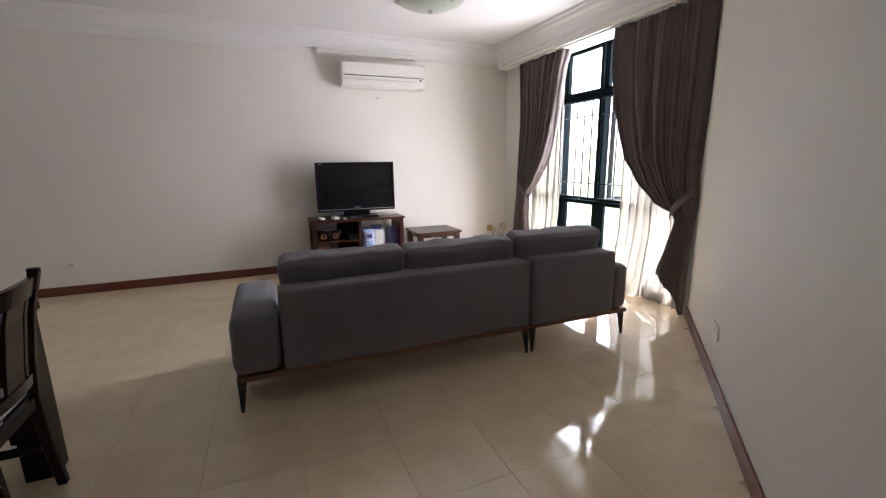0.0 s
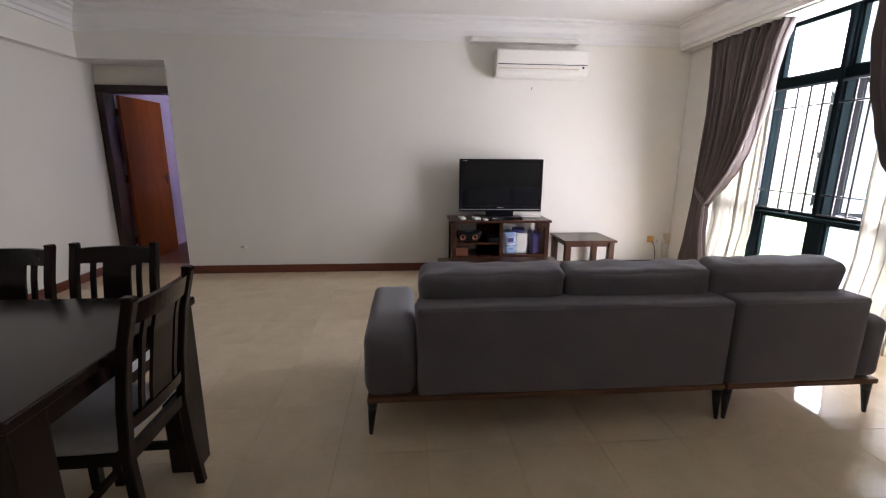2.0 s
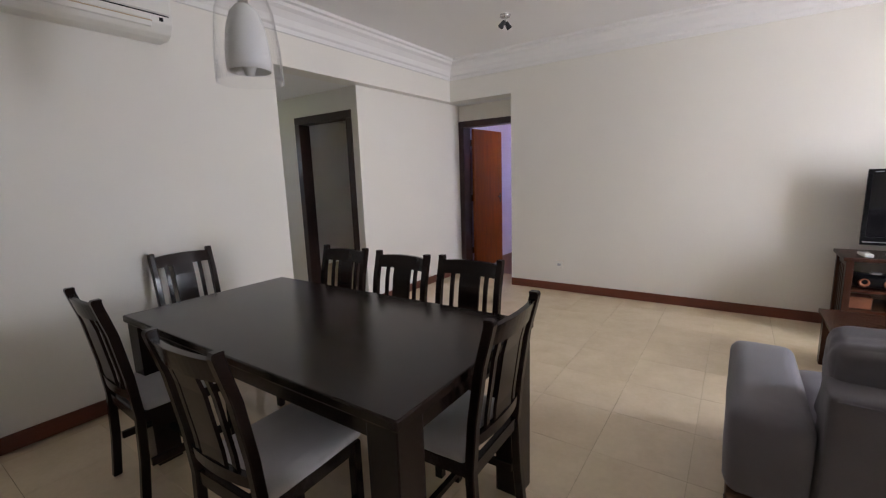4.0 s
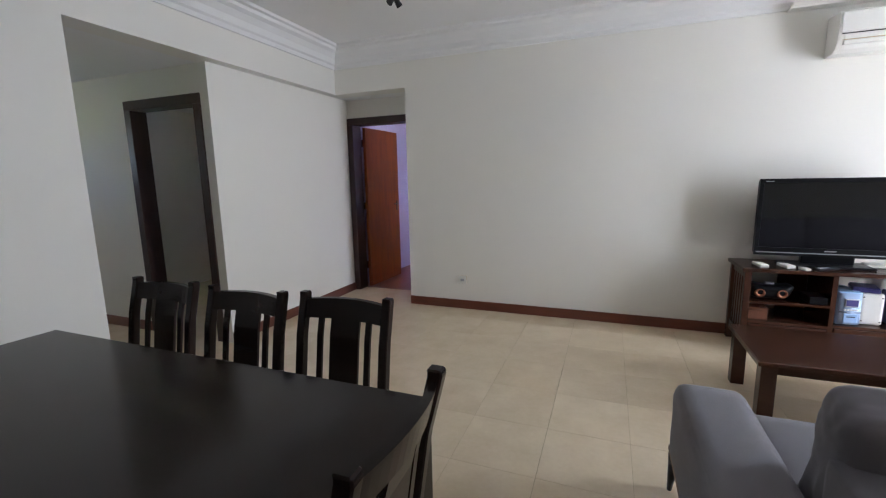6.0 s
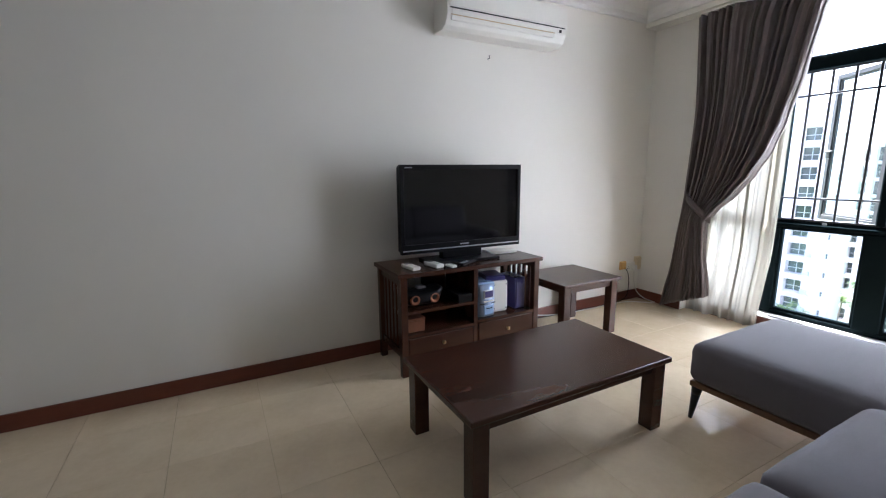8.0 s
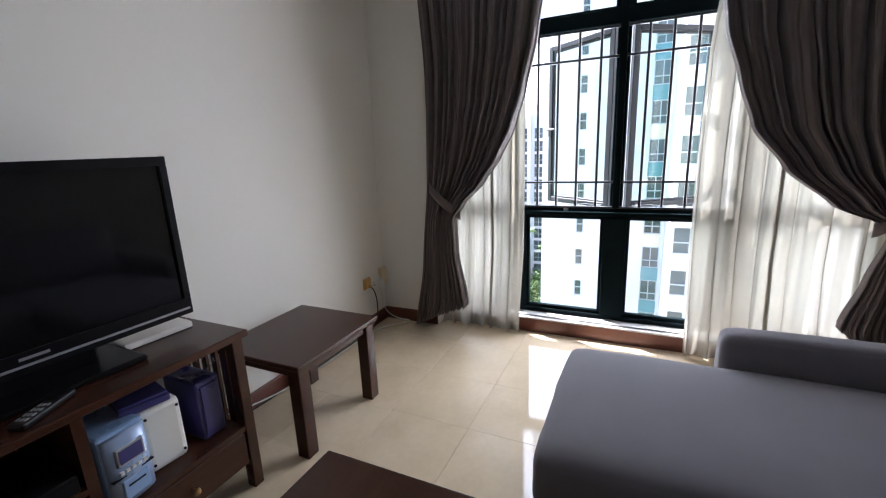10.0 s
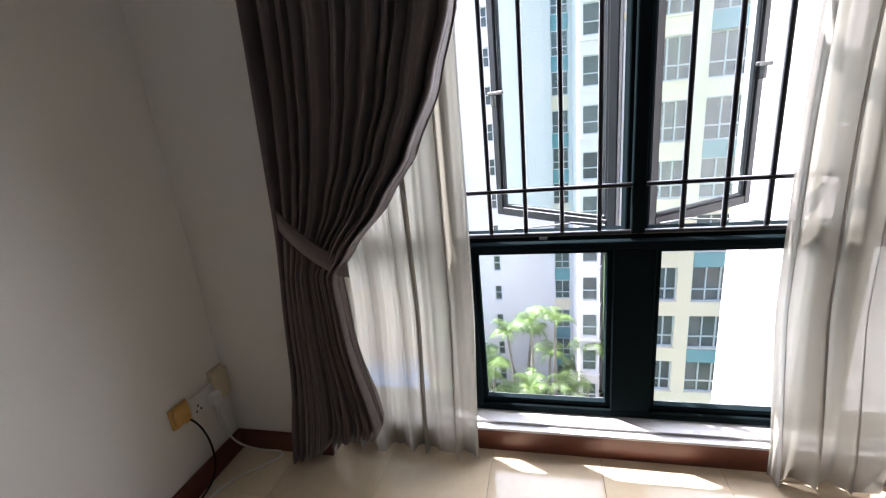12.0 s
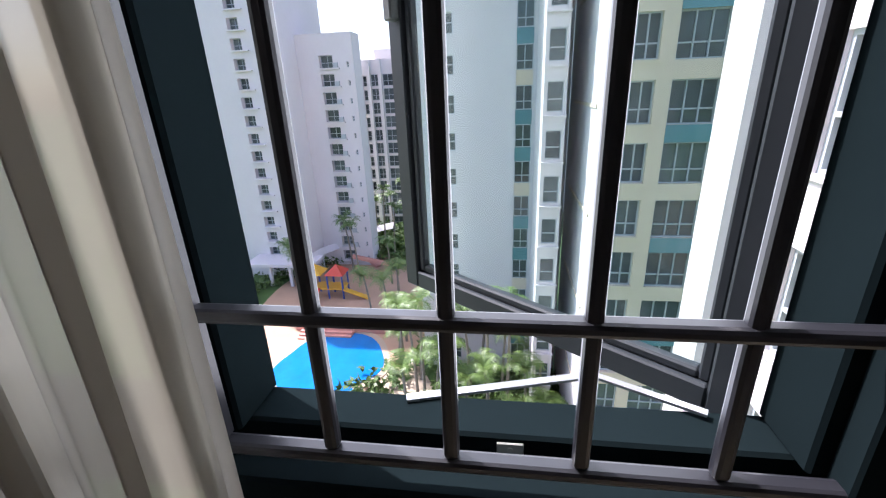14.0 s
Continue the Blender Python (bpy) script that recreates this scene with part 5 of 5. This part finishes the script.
# low pavilion, canopy, play things, salmon wall
pav = thing("pavilion", pose(59, 36.5, GZ), "low white pavilion with flat roof beside the tower", "building")
part("roof", bx(-5, -1, -6, 4, 3.0, 3.4), M_WHITEWALL, pav)
for y in (-5.5, -2.5, 0.5, 3.5):
    part("column", bx(-4.8, -4.4, y - 0.2, y + 0.2, 0.06, 3.0), M_WHITEWALL, pav)
can = thing("canopy", pose(0, 0, GZ), "curved white walkway canopy on thin posts", "canopy")
bm = bmesh.new()
prev = None
for k in range(25):
    u = k / 24
    x, y = 55 + 18 * u, 32.0 - 8.5 * u + 2.0 * math.sin(3.1 * u)
    ring = [bm.verts.new((x + dx, y, 3.0 + 0.25 * math.sin(9 * u) + dz)) for dx, dz in ((-1.6, 0), (0, 0.7), (1.6, 0))]
    if prev:
        for a in (0, 1):
            bm.faces.new((prev[a], prev[a + 1], ring[a + 1], ring[a]))
    prev = ring
    if k % 6 == 0:
        b2 = bmesh.new()
        cyl(b2, (x, y, 0), (x, y, 3.4), 0.08, 0.08, 8)
        part("post", b2, M_ALU, can)
thick(part("roof", bm, M_WHITEWALL, can), 0.05)
play = thing("play_structure", pose(52, 26.2, GZ + 0.06), "red, yellow and blue playground structure with slides", "playground")
for x, y in ((-1, -1), (1, -1), (1, 1), (-1, 1), (-1, 3), (1, 3)):
    bm = bmesh.new()
    cyl(bm, (x, y, 0), (x, y, 3.4), 0.12, 0.12, 8)
    part("post", bm, M_PLAYBLUE, play)
part("platform", bx(-1.1, 1.1, -1.1, 3.1, 1.3, 1.45), M_YELLOW, play)
for y, mt in ((0, M_RED), (3, M_YELLOW)):
    bm = bmesh.new()
    bmesh.ops.create_cone(bm, cap_ends=True, segments=4, radius1=1.8, radius2=0.0, depth=1.2, matrix=Matrix.Translation((0, y, 3.9)) @ Matrix.Rotation(radians(45), 4, "Z"))
    part("roof", bm, mt, play)
bm = bmesh.new()
box(bm, -0.45, 0.45, -0.1, 3.4, -0.06, 0.06, m=Matrix.Translation((-1.0, -1.2, 1.4)) @ Matrix.Rotation(radians(180 + 8), 4, "Z") @ Matrix.Rotation(radians(-24), 4, "X"))
part("slide", bm, M_YELLOW, play)
bm = bmesh.new()
box(bm, -0.45, 0.45, -0.1, 3.6, -0.06, 0.06, m=Matrix.Translation((-1.1, 2.5, 1.4)) @ Matrix.Rotation(radians(90), 4, "Z") @ Matrix.Rotation(radians(-24), 4, "X"))
part("slide", bm, M_RED, play)
sal = thing("salmon_wall", pose(47, 24, GZ), "salmon painted garden wall and steps by the pool", "wall")
part("wall", bx(-4, -3.6, -7, 4, 0.06, 1.5), M_PINK, sal)
for k in range(4):
    part("step", bx(-5.8 + 0.45 * k, -5.4 + 0.45 * k, -3, 3, 0.06, 0.2 + 0.2 * k), M_PINK, sal)
for y, a in ((6, 35), (9, -30)):
    bm = bmesh.new()
    box(bm, -0.4, 0.4, -0.4, 7, 0, 0.5, m=Matrix.Translation((15, y - 9, 0.0)) @ Matrix.Rotation(radians(a), 4, "Z") @ Matrix.Rotation(radians(24), 4, "X"))
    part("sculpture_arm", bm, M_PINK, sal)
hut = thing("garden_shelter", pose(25.8, 3.7, GZ), "small white hexagonal garden shelter among palms", "shelter")
bm = bmesh.new()
bmesh.ops.create_cone(bm, cap_ends=True, segments=6, radius1=1.5, radius2=0.1, depth=0.7, matrix=Matrix.Translation((0, 0, 2.9)))
part("roof", bm, M_WHITEWALL, hut)
for k in range(6):
    bm = bmesh.new()
    cyl(bm, (1.2 * math.cos(k * 1.047), 1.2 * math.sin(k * 1.047), 0), (1.2 * math.cos(k * 1.047), 1.2 * math.sin(k * 1.047), 2.6), 0.06, 0.06, 6)
    part("post", bm, M_ALU, hut)


parasol = thing("garden_parasol", pose(28.9, 12.2, GZ + 0.1), "grey square garden parasol beside the pool path", "parasol")
bm = bmesh.new()
bmesh.ops.create_cone(bm, cap_ends=True, segments=4, radius1=1.55, radius2=0.06, depth=0.6, matrix=Matrix.Translation((0, 0, 2.45)) @ Matrix.Rotation(radians(45), 4, "Z"))
part("canopy", bm, M_CURTAINFAR, parasol)
bm = bmesh.new()
cyl(bm, (0, 0, 0), (0, 0, 2.3), 0.04, 0.04, 8)
part("pole", bm, M_ALU, parasol)
arch = thing("garden_post", pose(27.0, 7.9, GZ), "salmon painted garden post with a slanting arm", "post")
part("post", bx(-0.3, 0.3, -0.3, 0.3, 0, 3.0, bevel=0.04), M_PINK, arch)
part("arm", bx(-0.25, 0.25, 0, 2.2, -0.2, 0.2, bevel=0.04, m=Matrix.Translation((0, 0.28, 2.2)) @ Matrix.Rotation(radians(-18), 4, "X")), M_PINK, arch)


# palms
def palm(seed, height, crown):
    rng = random.Random(seed)
    p = thing("palm_tree", pose(0, 0, GZ), "slender palm with drooping green fronds", "palm tree", "garden palms")
    bm = bmesh.new()
    bend = rng.uniform(-0.6, 0.6)
    pts = [Vector((bend * (k / 8) ** 2, 0.4 * bend * (k / 8) ** 2, height * k / 8)) for k in range(9)]
    for k in range(8):
        cyl(bm, pts[k], pts[k + 1], 0.15 - 0.008 * k, 0.142 - 0.008 * k, 8, k in (0, 7))
    part("trunk", bm, M_TRUNK, p)
    bm = bmesh.new()
    head = pts[-1]
    for f in range(12):
        a = f * 2.4 + rng.uniform(-0.2, 0.2)
        rise = rng.uniform(0.35, 1.6)
        ln = crown * rng.uniform(0.8, 1.1)
        d = Vector((math.cos(a), math.sin(a), 0))
        side_v = Vector((-d.y, d.x, 0))
        spine = []
        for k in range(13):
            u = k / 12
            spine.append(head + d * ln * u * (1 - 0.18 * u) + Vector((0, 0, ln * (rise * u - (0.55 + 0.42 * rise) * u ** 2.2))))
        for k in range(1, 13):
            u = k / 12
            w = crown * 0.34 * math.sin(math.pi * min(1, u * 0.85 + 0.12)) + 0.05
            along = (spine[k] - spine[k - 1])
            for s in (-1, 1):
                for h2 in (0, 0.5):
                    base = spine[k - 1] + along * h2
                    tip = base + side_v * s * w + along * 1.1 - Vector((0, 0, w * rng.uniform(0.0, 0.4)))
                    bm.faces.new([bm.verts.new(v) for v in (base, base + along * 0.34, tip)])
        for k in range(12):
            q = Vector((0, 0, 0.025))
            bm.faces.new([bm.verts.new(v) for v in (spine[k] - side_v * 0.02, spine[k] + side_v * 0.02, spine[k + 1] + side_v * 0.015, spine[k + 1] - side_v * 0.015)])
    part("crown", bm, M_LEAF, p)
    return p


kinds = [palm(21, 10.8, 2.0), palm(22, 8.2, 2.1), palm(23, 6.3, 2.1), palm(24, 3.8, 2.3)]
spots = [(30.5, 5.7, 0), (29.5, 8.7, 1), (29.0, 5.4, 2), (27.6, 3.2, 3), (31.5, 4.2, 0), (30.2, 10.6, 0), (31.0, 1.8, 1), (32.0, 11.6, 1), (28.5, 7.3, 2), (30.5, 9.8, 2), (28.5, 11.6, 2), (30.0, 2.8, 2), (28.0, 8.3, 3), (27.0, 10.4, 3), (29.0, 1.9, 3), (26.5, 6.2, 3), (26.2, -2.2, 3), (33.5, 7.3, 1), (34.5, 4.6, 2), (33.6, 13.2, 1), (35.5, 12.0, 2), (37.0, 14.4, 3), (39.2, 14.6, 2), (41.8, 14.8, 3), (43.5, 17.0, 2), (45, 19.5, 2), (36.0, 9.5, 3), (37.5, 6.5, 2), (35.5, 2.0, 3), (51, 31, 2), (54, 33, 2), (57, 25, 1), (60, 27, 1), (66, 22, 1), (68, 24, 0), (70, 26, 1), (72, 21, 0), (74, 24, 1), (71, 18, 1), (48, 17, 2), (52, 18, 3), (56, 20, 2)]
rp = random.Random(9)
for i, (x, y, k) in enumerate(spots):
    m = pose(x, y, GZ + 0.02, 0, 0, rp.uniform(0, 360))
    if i < 4:
        kinds[i].matrix_world = m
    else:
        copy_thing(kinds[k], m)

# low shrubs as one mass of leaf clumps
bm = bmesh.new()
rs = random.Random(5)
for k in range(9000):
    if k < 6600:
        x, y = rs.uniform(23, 37), rs.uniform(-1, 10.8)
        if noise.noise(Vector((x * 0.35, y * 0.35, 2.0))) < -0.3:
            continue
        top = 0.5 + 1.1 * (0.5 + noise.noise(Vector((x * 0.6, y * 0.6, 7.0))))
    elif k < 8000:
        a = rs.uniform(0, 6.28)
        x, y, top = 47 + 18 * math.cos(a) + rs.gauss(0, 1), 25 + 14 * math.sin(a) + rs.gauss(0, 1), 1.3
    else:
        x, y, top = rs.uniform(66, 77), rs.uniform(15, 29), 2.8
    c = Vector((x, y, GZ + rs.uniform(0.1, max(0.2, top))))
    ln = 0.24 if k < 6600 else 0.45
    for j in range(4):
        a, b = Vector((rs.gauss(0, 1), rs.gauss(0, 1), rs.gauss(0.2, 0.7))).normalized(), Vector((rs.gauss(0, 1), rs.gauss(0, 1), rs.gauss(0.2, 0.7))).normalized()
        bm.faces.new([bm.verts.new(v) for v in (c, c + a * ln * 0.7, c + (a + b) * ln, c + b * ln * 0.7)])
tagged(new("shrubs", finish(bm, "shrubs", M_SHRUB)), "dense green shrubs and ground planting", "shrubs", "", "stuff")

# ---- floor tiles ----
floor = thing("floor", pose(0, 0, 0), "polished cream marble floor tiles with thin joints", "floor", "", "structure")
G = 0.0006
bm = bmesh.new()
h = TILE / 2 - G
box(bm, -h, h, -h, h, -0.01, 0.0)
bmesh.ops.bevel(bm, geom=[e for e in bm.edges if all(v.co.z > -0.001 for v in e.verts)], offset=0.0005, segments=1, affect="EDGES")
tile_mesh = finish(bm, "tile", M_TILE)
rest = bmesh.new()


def indoors(x, y):
    if y > TY + 0.15:
        return -3.3 < x < -2.2 and y < 6.6 or -5.6 < x < -3.4 and y < 7.2
    if x < -3.2:
        return 3.2 < y and x > -5.7
    return (Vector((x, y)) - DIAG_A).dot(dn) < 0.22 and x < 3.85 and y > -1.3


for i in range(-15, 9):
    for j in range(-9, 12):
        x, y = TX0 + (i + 0.5) * TILE, TY0 + (j + 0.5) * TILE
        if not indoors(x, y):
            continue
        if x > -3.3 and y > 1.0 and y < 6.2:
            t = new("tile", tile_mesh)
            t.parent = floor
            t.location = (x, y, 0)
        else:
            box(rest, x - h, x + h, y - h, y + h, -0.01, 0.0)
tagged(part("far_tiles", rest, M_TILE, floor), kind="stuff")
bed = solid("floor_bedroom", [(-3.25, -0.6, 6.5, 8.6, -0.01, 0.002)], M_BASE, "dark red wooden bedroom floor", "floor")
